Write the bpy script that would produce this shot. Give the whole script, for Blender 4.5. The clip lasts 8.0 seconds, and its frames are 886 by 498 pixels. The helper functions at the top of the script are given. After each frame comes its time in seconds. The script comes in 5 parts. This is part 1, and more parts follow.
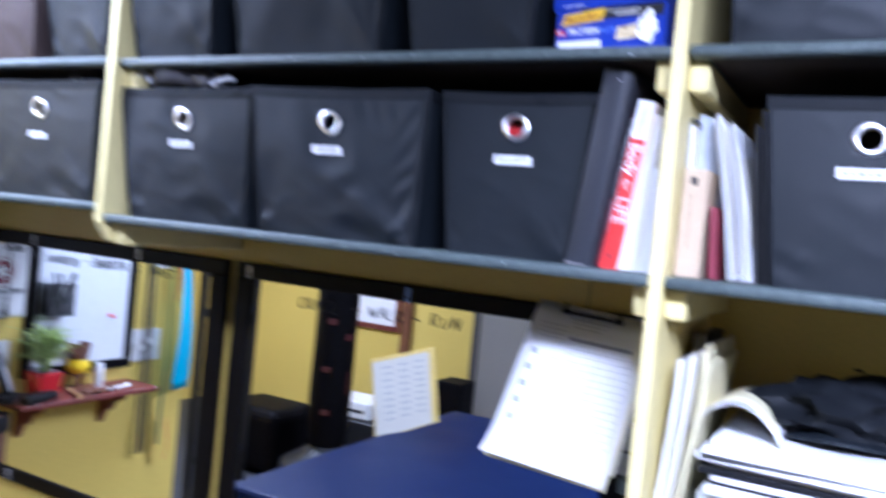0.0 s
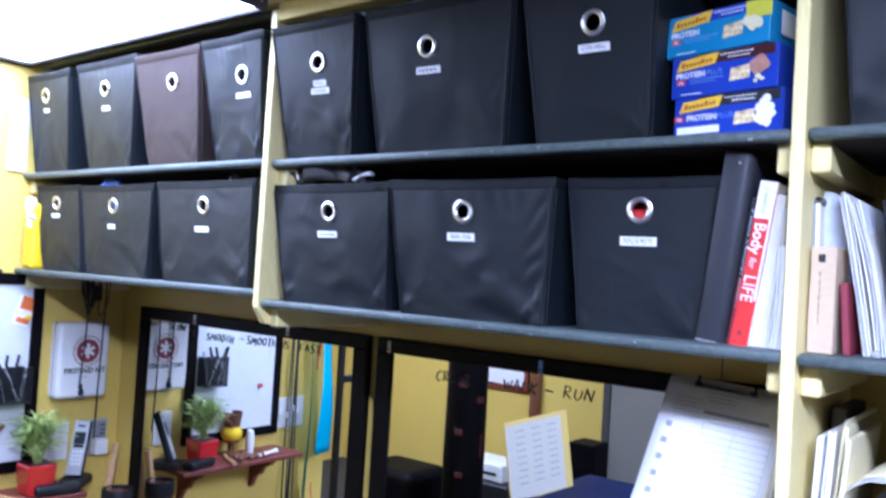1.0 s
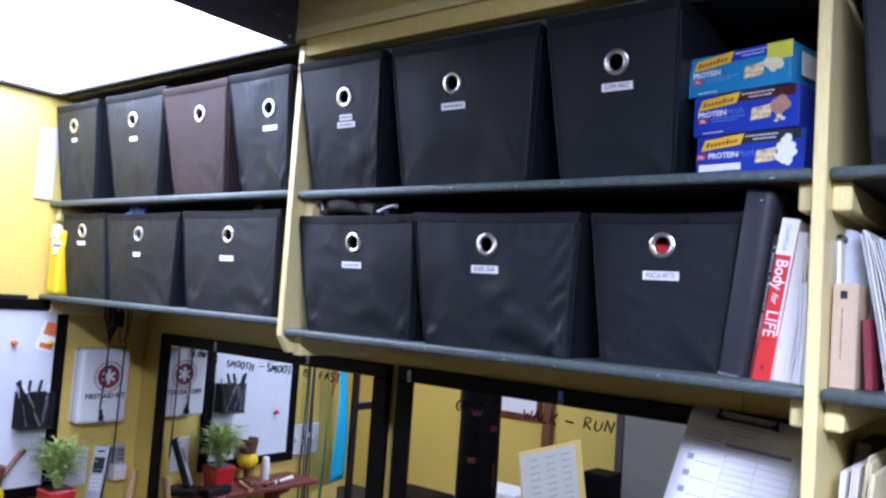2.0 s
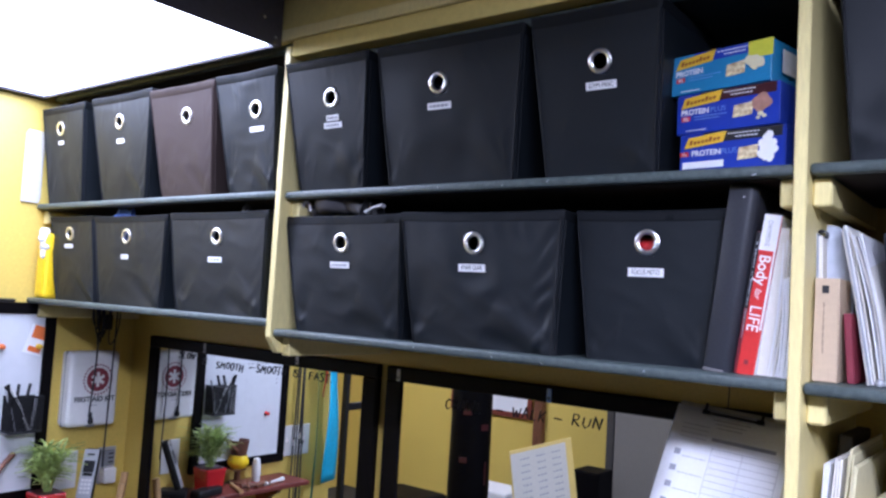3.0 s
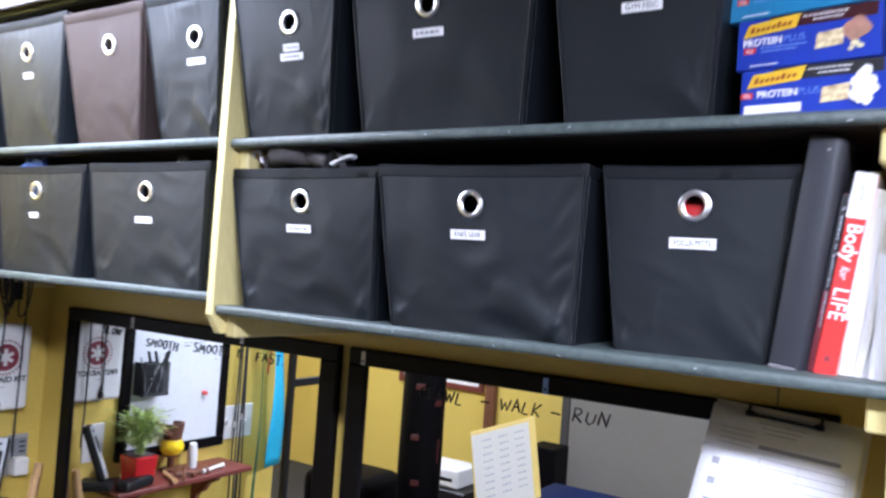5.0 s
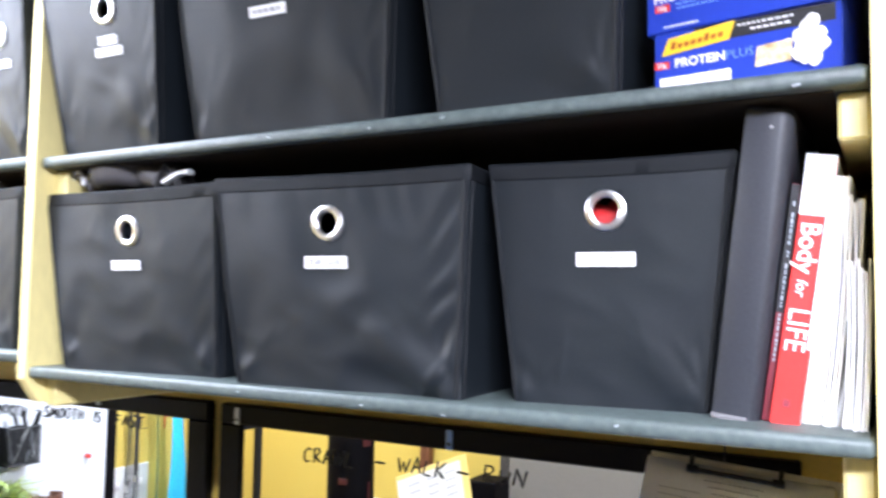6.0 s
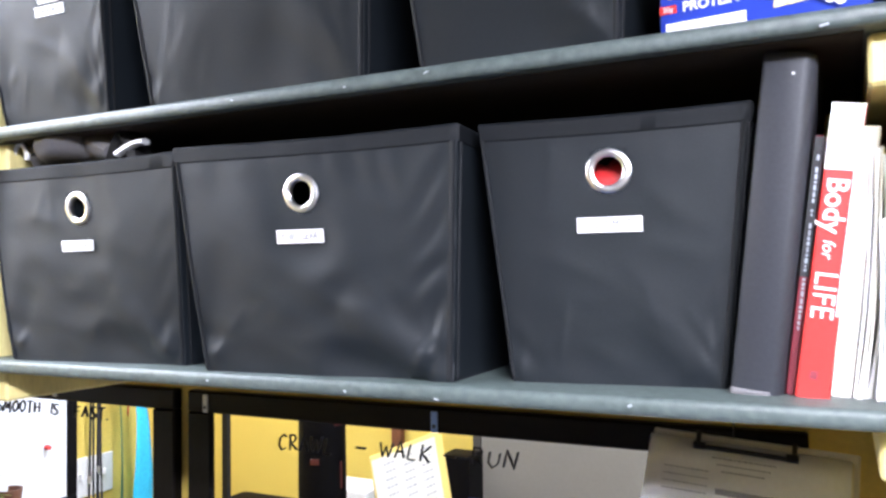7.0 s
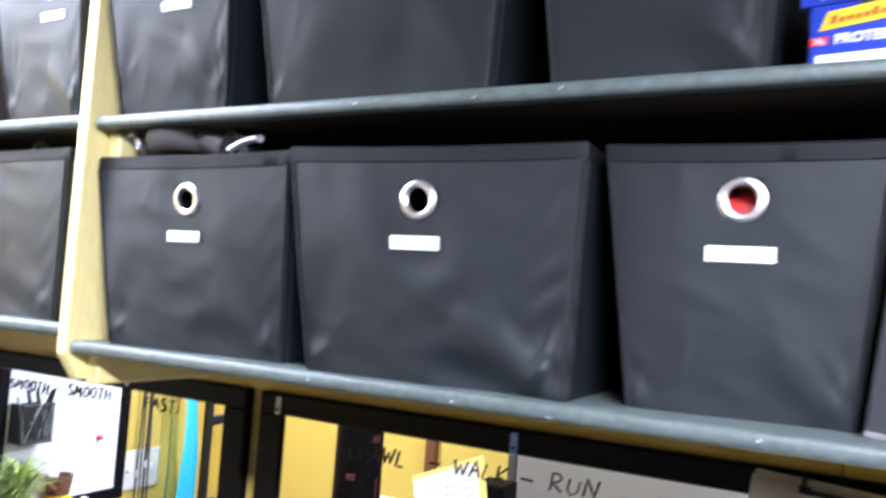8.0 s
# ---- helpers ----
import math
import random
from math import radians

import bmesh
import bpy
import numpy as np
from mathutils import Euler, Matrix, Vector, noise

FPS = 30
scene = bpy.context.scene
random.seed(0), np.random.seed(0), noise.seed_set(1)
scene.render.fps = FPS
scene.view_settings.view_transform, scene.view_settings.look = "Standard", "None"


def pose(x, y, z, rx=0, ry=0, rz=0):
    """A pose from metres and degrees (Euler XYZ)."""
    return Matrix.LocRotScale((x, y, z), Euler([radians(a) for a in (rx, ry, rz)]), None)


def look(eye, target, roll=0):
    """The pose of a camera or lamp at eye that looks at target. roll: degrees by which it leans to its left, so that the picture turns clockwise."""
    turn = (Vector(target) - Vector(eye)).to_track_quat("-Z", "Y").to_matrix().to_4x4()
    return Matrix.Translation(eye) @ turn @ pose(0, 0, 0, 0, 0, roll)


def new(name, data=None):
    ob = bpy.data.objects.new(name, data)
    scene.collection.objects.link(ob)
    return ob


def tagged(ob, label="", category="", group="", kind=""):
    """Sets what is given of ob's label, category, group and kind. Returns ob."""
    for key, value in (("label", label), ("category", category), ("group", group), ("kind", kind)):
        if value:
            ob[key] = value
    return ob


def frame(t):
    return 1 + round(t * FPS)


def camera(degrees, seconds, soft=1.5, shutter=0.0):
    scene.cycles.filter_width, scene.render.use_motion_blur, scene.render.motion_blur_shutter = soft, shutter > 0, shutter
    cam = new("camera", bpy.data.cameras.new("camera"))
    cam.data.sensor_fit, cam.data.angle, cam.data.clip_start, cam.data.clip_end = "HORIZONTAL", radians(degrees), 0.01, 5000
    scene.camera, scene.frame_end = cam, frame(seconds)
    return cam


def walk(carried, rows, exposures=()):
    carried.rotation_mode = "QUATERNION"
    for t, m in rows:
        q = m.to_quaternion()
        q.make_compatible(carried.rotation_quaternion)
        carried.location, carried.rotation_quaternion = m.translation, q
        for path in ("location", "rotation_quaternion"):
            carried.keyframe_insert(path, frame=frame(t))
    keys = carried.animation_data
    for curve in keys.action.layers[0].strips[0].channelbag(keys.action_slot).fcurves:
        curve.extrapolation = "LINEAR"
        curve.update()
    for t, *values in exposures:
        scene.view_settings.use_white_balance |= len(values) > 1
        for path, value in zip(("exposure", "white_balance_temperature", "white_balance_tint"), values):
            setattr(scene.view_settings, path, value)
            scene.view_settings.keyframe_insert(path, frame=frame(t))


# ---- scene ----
cam = camera(57.8, 8.0, soft=2.5, shutter=0.8)
PATH = [
    (0, (1.386, -1.429, 1.582), (0.43, 0.327, 1.537), 5.60),
    (0.2, (1.395, -1.465, 1.616), (0.343, 0.236, 1.571), 4.70),
    (0.5, (1.413, -1.492, 1.622), (0.252, 0.136, 1.605), 4.60),
    (0.7, (1.415, -1.499, 1.623), (0.195, 0.086, 1.643), 4.16),
    (1, (1.416, -1.51, 1.626), (0.196, 0.073, 1.693), 3.50),
    (1.25, (1.412, -1.529, 1.63), (0.155, 0.023, 1.736), 3.85),
    (1.5, (1.409, -1.547, 1.635), (0.16, 0.01, 1.763), 4.20),
    (3, (1.421, -1.551, 1.632), (0.199, 0.027, 1.764), 3.40),
    (3.5, (1.423, -1.555, 1.637), (0.216, 0.033, 1.78), 3.50),
    (4, (1.398, -1.557, 1.631), (0.202, 0.042, 1.762), 3.80),
    (4.2, (1.365, -1.532, 1.627), (0.199, 0.088, 1.757), 4.60),
    (5.3, (1.144, -1.27, 1.642), (0.052, 0.405, 1.687), 3.80),
    (5.5, (1.136, -1.2, 1.638), (0.007, 0.449, 1.709), 3.60),
    (5.7, (1.133, -1.153, 1.646), (0.084, 0.543, 1.767), 2.44),
    (6, (1.13, -1.093, 1.657), (0.157, 0.651, 1.783), 0.90),
    (6.2, (1.111, -1.075, 1.659), (0.178, 0.691, 1.756), 0.32),
    (6.5, (1.083, -1.047, 1.661), (0.18, 0.736, 1.728), -0.60),
    (6.8, (1.076, -1.042, 1.658), (0.208, 0.76, 1.713), -0.64),
    (7, (1.071, -1.038, 1.656), (0.179, 0.752, 1.719), -0.70),
    (7.5, (1.054, -1.07, 1.655), (0.183, 0.725, 1.797), 1.60),
    (7.7, (1.031, -1.07, 1.65), (0.103, 0.695, 1.806), 2.58),
    (8, (0.996, -1.07, 1.641), (0.023, 0.674, 1.765), 4.00),
]
EXPOSURES = [(0, 0.64, 4960, 27), (0.7, 0.58, 4850, 27), (1.3, 0.48, 4880, 28), (1.6, 0.2, 5050, 29), (4.2, 0.0, 5420, 29), (5.2, 1.02, 5680, 21), (5.8, 1.46, 5840, 20), (6.5, 1.16, 6120, 21), (7.0, 1.41, 6100, 20), (7.5, 1.5, 6120, 20), (8, 1.47, 5870, 21)]
walk(cam, [(t, look(eye, target, roll)) for t, eye, target, roll in PATH], EXPOSURES)

# ---- world: the room is closed, only a faint grey beyond it ----
world = bpy.data.worlds.new("world")
scene.world = world
world.use_nodes = True
world.node_tree.nodes["Background"].inputs[0].default_value = (0.5, 0.52, 0.55, 1)
world.node_tree.nodes["Background"].inputs[1].default_value = 0.02
LAMP_NEAR, LAMP_ROOM, LAMP_REAR = 12.5, 100.0, 52.0  # strength of the ceiling light panels


# ---- materials ----
def material(name, colour, rough=0.6, metal=0.0, vary=0.12, grain=60.0, bump=0.15, stain=3.0, vary_piece=0.0,
             dist=0.002, coat=0.0, sheen=0.0, stretch=(1, 1, 1), alt=None, spec=0.5):
    """A surface with broad stains, fine grain and fine relief; vary_piece: how much single pieces differ."""
    m = bpy.data.materials.new(name)
    m.use_nodes = True
    nt = m.node_tree
    n, l = nt.nodes, nt.links
    p = n["Principled BSDF"]
    co = n.new("ShaderNodeTexCoord")
    mp = n.new("ShaderNodeMapping")
    mp.inputs["Scale"].default_value = stretch
    l.new(co.outputs["Object"], mp.inputs[0])
    a, b = n.new("ShaderNodeTexNoise"), n.new("ShaderNodeTexNoise")
    a.inputs["Scale"].default_value, a.inputs["Detail"].default_value = stain, 4
    b.inputs["Scale"].default_value, b.inputs["Detail"].default_value = grain, 3
    l.new(mp.outputs[0], a.inputs[0])
    l.new(mp.outputs[0], b.inputs[0])
    add = n.new("ShaderNodeMath")
    add.operation = "MULTIPLY_ADD"
    add.inputs[1].default_value = 0.6
    l.new(b.outputs[0], add.inputs[0])
    half = n.new("ShaderNodeMath")
    half.operation = "MULTIPLY"
    half.inputs[1].default_value = 0.4
    l.new(a.outputs[0], half.inputs[0])
    l.new(half.outputs[0], add.inputs[2])
    ramp = n.new("ShaderNodeValToRGB")
    lo = [c * (1 - vary) for c in colour]
    hi = [min(1.0, c * (1 + vary)) for c in (alt or colour)]
    ramp.color_ramp.elements[0].position, ramp.color_ramp.elements[1].position = 0.34, 0.66
    ramp.color_ramp.elements[0].color, ramp.color_ramp.elements[1].color = (*lo, 1), (*hi, 1)
    l.new(add.outputs[0], ramp.inputs[0])
    out = ramp.outputs[0]
    if vary_piece:
        oi, hsv, sc = n.new("ShaderNodeObjectInfo"), n.new("ShaderNodeHueSaturation"), n.new("ShaderNodeMapRange")
        sc.inputs["To Min"].default_value, sc.inputs["To Max"].default_value = 1 - vary_piece, 1 + vary_piece
        l.new(oi.outputs["Random"], sc.inputs[0])
        l.new(sc.outputs[0], hsv.inputs["Value"])
        l.new(out, hsv.inputs["Color"])
        out = hsv.outputs[0]
    l.new(out, p.inputs["Base Color"])
    rr = n.new("ShaderNodeMapRange")
    rr.inputs["To Min"].default_value, rr.inputs["To Max"].default_value = max(0.02, rough - 0.09), min(1, rough + 0.09)
    l.new(a.outputs[0], rr.inputs[0])
    l.new(rr.outputs[0], p.inputs["Roughness"])
    p.inputs["Metallic"].default_value = metal
    p.inputs["Specular IOR Level"].default_value = spec
    p.inputs["Coat Weight"].default_value = coat
    p.inputs["Sheen Weight"].default_value = sheen
    if bump:
        bp = n.new("ShaderNodeBump")
        bp.inputs["Strength"].default_value, bp.inputs["Distance"].default_value = bump, dist
        l.new(b.outputs[0], bp.inputs["Height"])
        l.new(bp.outputs[0], p.inputs["Normal"])
    return m


def glowing(name, colour, strength):
    m = bpy.data.materials.new(name)
    m.use_nodes = True
    p = m.node_tree.nodes["Principled BSDF"]
    p.inputs["Base Color"].default_value = (*colour, 1)
    p.inputs["Emission Color"].default_value = (*colour, 1)
    p.inputs["Emission Strength"].default_value = strength
    return m


M_WALL = material("yellow_paint", (0.68, 0.505, 0.105), 0.5, vary=0.07, grain=140, bump=0.12, stain=1.6)
M_POST = material("pale_yellow_paint", (0.82, 0.70, 0.31), 0.42, vary=0.08, grain=40, bump=0.2, stretch=(6, 6, 1))
M_CEIL = material("ceiling_paint", (0.72, 0.58, 0.18), 0.7, vary=0.06, grain=90, bump=0.2)
# out-of-view ceiling, kept dark to weaken the light it bounces
M_ROOMC = material("unseen_dark_ceiling", (0.09, 0.078, 0.065), 0.8, vary=0.2, grain=20, bump=0.3)
# for walls out of view, darkened so less light bounces under the shelves
M_FAR = material("unseen_dark_wall", (0.10, 0.085, 0.06), 0.7, vary=0.15, grain=40, bump=0.2)
# floor tone lowered as well, again for less bounced light
M_FLOOR = material("dark_rubber_floor", (0.03, 0.03, 0.033), 0.7, vary=0.4, grain=220, bump=0.3)
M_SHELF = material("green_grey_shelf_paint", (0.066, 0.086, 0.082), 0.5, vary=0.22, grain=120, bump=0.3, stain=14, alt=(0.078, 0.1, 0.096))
# dark brown that puts the shade beneath the boards into colour
M_UNDER = material("shaded_underside", (0.03, 0.021, 0.015), 0.75, spec=0.25, vary=0.3, grain=60, bump=0.2, stretch=(1, 6, 6))
M_FABRIC = material("black_bin_fabric", (0.0074, 0.0103, 0.0137), 0.52, spec=0.34, vary=0.2, grain=700, bump=0.12, stain=5, dist=0.0006)
M_BROWN = material("brown_bin_fabric", (0.034, 0.021, 0.018), 0.66, spec=0.3, vary=0.12, grain=700, bump=0.12, stain=5, dist=0.0006)
M_SEAM = material("black_binding_tape", (0.0060, 0.0073, 0.0094), 0.62, spec=0.22, vary=0.2, grain=900, bump=0.3, dist=0.0005)
M_CHROME = material("nickel_ring", (0.90, 0.90, 0.91), 0.30, 1.0, vary=0.05, grain=90, bump=0.02)
M_WHITE = material("white_paper", (0.80, 0.80, 0.81), 0.65, vary=0.03, grain=150, bump=0.05)
M_LABELW = material("white_label_tape", (0.85, 0.85, 0.86), 0.4, vary=0.02, grain=200, bump=0.03)
M_INK = material("black_ink", (0.015, 0.015, 0.018), 0.5, vary=0.2, grain=300, bump=0.02)
M_GREYINK = material("grey_print", (0.30, 0.30, 0.33), 0.6, vary=0.2, grain=300, bump=0.02)
M_BLACKP = material("black_frame_wood", (0.003, 0.0024, 0.0028), 0.45, spec=0.12, vary=0.3, grain=60, bump=0.15, stretch=(1, 8, 1))
M_BLACK = material("black_plastic", (0.010, 0.010, 0.011), 0.45, spec=0.35, vary=0.2, grain=300, bump=0.08)
M_GREYP = material("grey_plastic", (0.23, 0.24, 0.26), 0.45, vary=0.1, grain=200, bump=0.05)
M_SILVER = material("silver_plastic", (0.5, 0.51, 0.53), 0.35, 0.4, vary=0.08, grain=200, bump=0.03)
M_WHITEP = material("white_plastic", (0.75, 0.74, 0.72), 0.4, vary=0.04, grain=80, bump=0.04)
M_MIRROR = material("mirror_glass", (0.86, 0.88, 0.87), 0.02, 1.0, vary=0.0, bump=0)
M_MIRROR.node_tree.nodes["Principled BSDF"].inputs["Roughness"].default_value = 0.0
for lk in list(M_MIRROR.node_tree.links):
    if lk.to_socket.name == "Roughness":
        M_MIRROR.node_tree.links.remove(lk)
M_BOARD = material("whiteboard_enamel", (0.66, 0.67, 0.69), 0.22, vary=0.03, grain=40, bump=0.02)
M_RED = material("red_cover", (0.62, 0.035, 0.03), 0.4, vary=0.08, grain=120, bump=0.03)
M_REDPOT = material("red_glazed_pot", (0.55, 0.02, 0.02), 0.2, vary=0.1, grain=60, bump=0.03, coat=0.5)
M_REDW = material("cherry_wood", (0.16, 0.035, 0.025), 0.4, vary=0.25, grain=40, bump=0.15, stretch=(1, 9, 9))
M_CARDY = material("pale_yellow_card", (0.66, 0.48, 0.13), 0.6, vary=0.06, grain=90, bump=0.04)
M_BINDER = material("black_vinyl_binder", (0.031, 0.033, 0.041), 0.55, spec=0.4, vary=0.15, grain=300, bump=0.1)
M_LEAF = material("leaf_green", (0.2, 0.32, 0.06), 0.4, vary=0.4, grain=40, bump=0.1, alt=(0.5, 0.6, 0.2))
M_TAN = material("tan_card", (0.55, 0.42, 0.28), 0.6, vary=0.06, grain=120, bump=0.08)
M_CREAM = material("cream_paper", (0.72, 0.66, 0.42), 0.65, vary=0.05, grain=100, bump=0.08)
M_MAROON = material("maroon_cover", (0.22, 0.03, 0.045), 0.5, vary=0.1, grain=120, bump=0.05)
M_PAGES = material("page_edges", (0.74, 0.71, 0.64), 0.75, vary=0.14, grain=500, bump=0.4, stretch=(8, 1, 0.4), dist=0.0008)
M_SLEEVE = material("clear_grey_sleeve", (0.44, 0.47, 0.52), 0.25, vary=0.1, grain=60, bump=0.05)
M_BLUEBOX = material("blue_carton", (0.022, 0.05, 0.38), 0.32, vary=0.05, grain=160, bump=0.03)
M_SKYBOX = material("sky_blue_carton", (0.03, 0.225, 0.44), 0.32, vary=0.05, grain=160, bump=0.03)
M_PALEBLUE = material("pale_blue_print", (0.22, 0.38, 0.80), 0.35, vary=0.05, grain=160, bump=0.02)
M_DARKGREY = material("dark_grey_card", (0.05, 0.045, 0.04), 0.6, vary=0.15, grain=90, bump=0.1)
M_DKBROWN = material("dark_brown_print", (0.05, 0.012, 0.015), 0.35, vary=0.1, grain=160, bump=0.02)
M_LOGO = material("red_brown_print", (0.33, 0.08, 0.02), 0.35, vary=0.1, grain=160, bump=0.02)
M_YEL = material("yellow_print", (0.80, 0.50, 0.03), 0.35, vary=0.05, grain=160, bump=0.02)
M_LIME = material("lime_print", (0.62, 0.62, 0.05), 0.35, vary=0.05, grain=160, bump=0.02)
M_FOOD = material("toasted_bar_print", (0.62, 0.36, 0.16), 0.5, vary=0.45, grain=130, bump=0.1, alt=(0.8, 0.62, 0.38))
M_PINK = material("brown_pink_print", (0.42, 0.22, 0.16), 0.4, vary=0.2, grain=90, bump=0.02)
M_CHARCOAL = material("charcoal_webbing", (0.14, 0.135, 0.14), 0.7, vary=0.15, grain=400, bump=0.25)
M_CHART = material("dull_chart_paper", (0.56, 0.53, 0.45), 0.6, vary=0.05, grain=100, bump=0.05)
M_MITT = material("red_leather", (0.42, 0.02, 0.02), 0.4, vary=0.15, grain=120, bump=0.2)
M_BLUECL = material("blue_cloth", (0.10, 0.19, 0.58), 0.8, vary=0.2, grain=200, bump=0.3)
M_BLUEPAD = material("blue_vinyl", (0.0018, 0.0085, 0.045), 0.5, spec=0.16, vary=0.12, grain=300, bump=0.12)
M_CYAN = material("cyan_band", (0.03, 0.42, 0.62), 0.5, vary=0.15, grain=90, bump=0.1)
M_GREENB = material("green_band", (0.03, 0.10, 0.05), 0.5, vary=0.15, grain=90, bump=0.1)
M_DULLRED = material("dull_red_print", (0.06, 0.006, 0.006), 0.5, vary=0.15, grain=90, bump=0.05)
M_BAG = material("black_vinyl", (0.0035, 0.003, 0.0035), 0.55, spec=0.06, vary=0.2, grain=90, bump=0.2)
M_BROWNW = material("brown_wood", (0.15, 0.055, 0.025), 0.5, vary=0.3, grain=30, bump=0.15, stretch=(8, 8, 1))
M_LIGHTW = material("light_wood", (0.50, 0.30, 0.13), 0.5, vary=0.2, grain=25, bump=0.12, stretch=(9, 9, 1))
M_LEATHER = material("brown_leather", (0.14, 0.06, 0.035), 0.5, vary=0.25, grain=120, bump=0.3)
M_ORANGE = material("orange_print", (0.75, 0.18, 0.04), 0.5, vary=0.1, grain=90, bump=0.03)
# cream-white lowered to grey, the dim rear of the room put into colour
M_PANELW = material("shaded_cream_laminate", (0.19, 0.175, 0.15), 0.5, vary=0.04, grain=50, bump=0.04)
M_YBAG = material("yellow_packet", (0.85, 0.58, 0.0), 0.35, vary=0.06, grain=60, bump=0.05)
M_HOOD = material("dark_lamp_housing", (0.055, 0.05, 0.06), 0.5, vary=0.15, grain=90, bump=0.08)
M_GLOW = glowing("lit_diffuser", (0.88, 0.95, 1.0), LAMP_NEAR)
M_GLOW3 = glowing("added_fill_diffuser", (0.93, 0.97, 1.0), LAMP_REAR)
M_GLOW2 = glowing("lit_room_diffuser", (0.93, 0.97, 1.0), LAMP_ROOM)


# ---- building helpers ----
def box(bm, cx, cy, cz, sx, sy, sz, bev=0.0015, rot=None, taper=None, seg=1):
    """A bevelled block; rot: a matrix about its centre; taper: scale of the top in x and y."""
    r = bmesh.ops.create_cube(bm, size=1)
    vs = r["verts"]
    for v in vs:
        k = taper if taper and v.co.z > 0 else (1, 1)
        v.co = Vector((v.co.x * sx * k[0], v.co.y * sy * k[1], v.co.z * sz))
    if bev:
        es = list({e for v in vs for e in v.link_edges})
        g = bmesh.ops.bevel(bm, geom=es, offset=min(bev, 0.45 * min(sx, sy, sz)), segments=seg, affect="EDGES", profile=0.5)
        vs = list({v for f in g["faces"] for v in f.verts} | {v for v in vs if v.is_valid})
    t = Matrix.Translation((cx, cy, cz)) @ (rot.to_4x4() if rot else Matrix())
    bmesh.ops.transform(bm, matrix=t, verts=vs)
    return vs


def tube(bm, pts, r, seg=8, caps=True, flat=1.0):
    """A round cord along points."""
    rings = []
    pts = [Vector(p) for p in pts]
    for i, p in enumerate(pts):
        d = (pts[min(i + 1, len(pts) - 1)] - pts[max(i - 1, 0)]).normalized()
        ref = Vector((0, 1, 0)) if abs(d.y) < 0.9 else Vector((1, 0, 0))
        u = d.cross(ref).normalized()
        w = d.cross(u)
        rr = r[i] if isinstance(r, (list, tuple)) else r
        rings.append([bm.verts.new(p + rr * (math.cos(a) * u + flat * math.sin(a) * w)) for a in (2 * math.pi * k / seg for k in range(seg))])
    for a, b in zip(rings, rings[1:]):
        for k in range(seg):
            bm.faces.new((a[k], a[(k + 1) % seg], b[(k + 1) % seg], b[k]))
    if caps:
        bm.faces.new(rings[0][::-1])
        bm.faces.new(rings[-1])


def lathe(bm, prof, seg=24, centre=(0, 0, 0), axis="z"):
    """A turned shape from (radius, height) pairs."""
    c = Vector(centre)
    rings = []
    for r, h in prof:
        ring = []
        for k in range(seg):
            a = 2 * math.pi * k / seg
            q = (r * math.cos(a), r * math.sin(a), h) if axis == "z" else (r * math.cos(a), h, r * math.sin(a)) if axis == "y" else (h, r * math.cos(a), r * math.sin(a))
            ring.append(bm.verts.new(c + Vector(q)))
        rings.append(ring)
    for a, b in zip(rings, rings[1:]):
        for k in range(seg):
            bm.faces.new((a[k], a[(k + 1) % seg], b[(k + 1) % seg], b[k]))
    return rings


def finish(name, bm, mat, smooth=False):
    bmesh.ops.recalc_face_normals(bm, faces=bm.faces)
    me = bpy.data.meshes.new(name)
    bm.to_mesh(me)
    bm.free()
    me.materials.append(mat)
    if smooth:
        me.polygons.foreach_set("use_smooth", [True] * len(me.polygons))
        me.set_sharp_from_angle(angle=radians(38))
    return me


def part(name, bm, mat, parent, label="", smooth=False):
    ob = new(name, finish(name, bm, mat, smooth))
    ob.parent = parent
    return tagged(ob, label)


def thing(name, m, label, category, group="", kind=""):
    ob = new(name)
    ob.empty_display_size = 0.05
    ob.matrix_basis = m
    return tagged(ob, label, category, group, kind)


def solid(name, boxes, mat, label, category, kind="structure", bev=0.002):
    """One mesh of blocks given by their two corners."""
    bm = bmesh.new()
    for x0, y0, z0, x1, y1, z1 in boxes:
        box(bm, (x0 + x1) / 2, (y0 + y1) / 2, (z0 + z1) / 2, abs(x1 - x0), abs(y1 - y0), abs(z1 - z0), bev)
    return tagged(new(name, finish(name, bm, mat)), label, category, "", kind)


def bx(*args, **kw):
    bm = bmesh.new()
    box(bm, *args, **kw)
    return bm


def writing(text, size, m, mat, parent, name="lettering", squeeze=1.0, thick=0.0002, shear=0.0, bold=0.0):
    """Letters lying in the local xy plane of m, centred, joined to a part."""
    cu = bpy.data.curves.new(name, "FONT")
    cu.body, cu.size, cu.extrude, cu.align_x, cu.align_y, cu.shear, cu.offset = text, size, thick, "CENTER", "CENTER", shear, bold
    cu.resolution_u = 3
    tmp = bpy.data.objects.new(name, cu)
    scene.collection.objects.link(tmp)
    me = bpy.data.meshes.new_from_object(tmp.evaluated_get(bpy.context.evaluated_depsgraph_get()))
    bpy.data.objects.remove(tmp)
    me.transform(m @ Matrix.Diagonal((squeeze, 1, 1, 1)))
    me.materials.clear()
    me.materials.append(mat)
    ob = new(name, me)
    ob.parent = parent
    return ob


FRONT = Euler((radians(90), 0, 0)).to_matrix().to_4x4()  # the xy plane stood up, facing -y


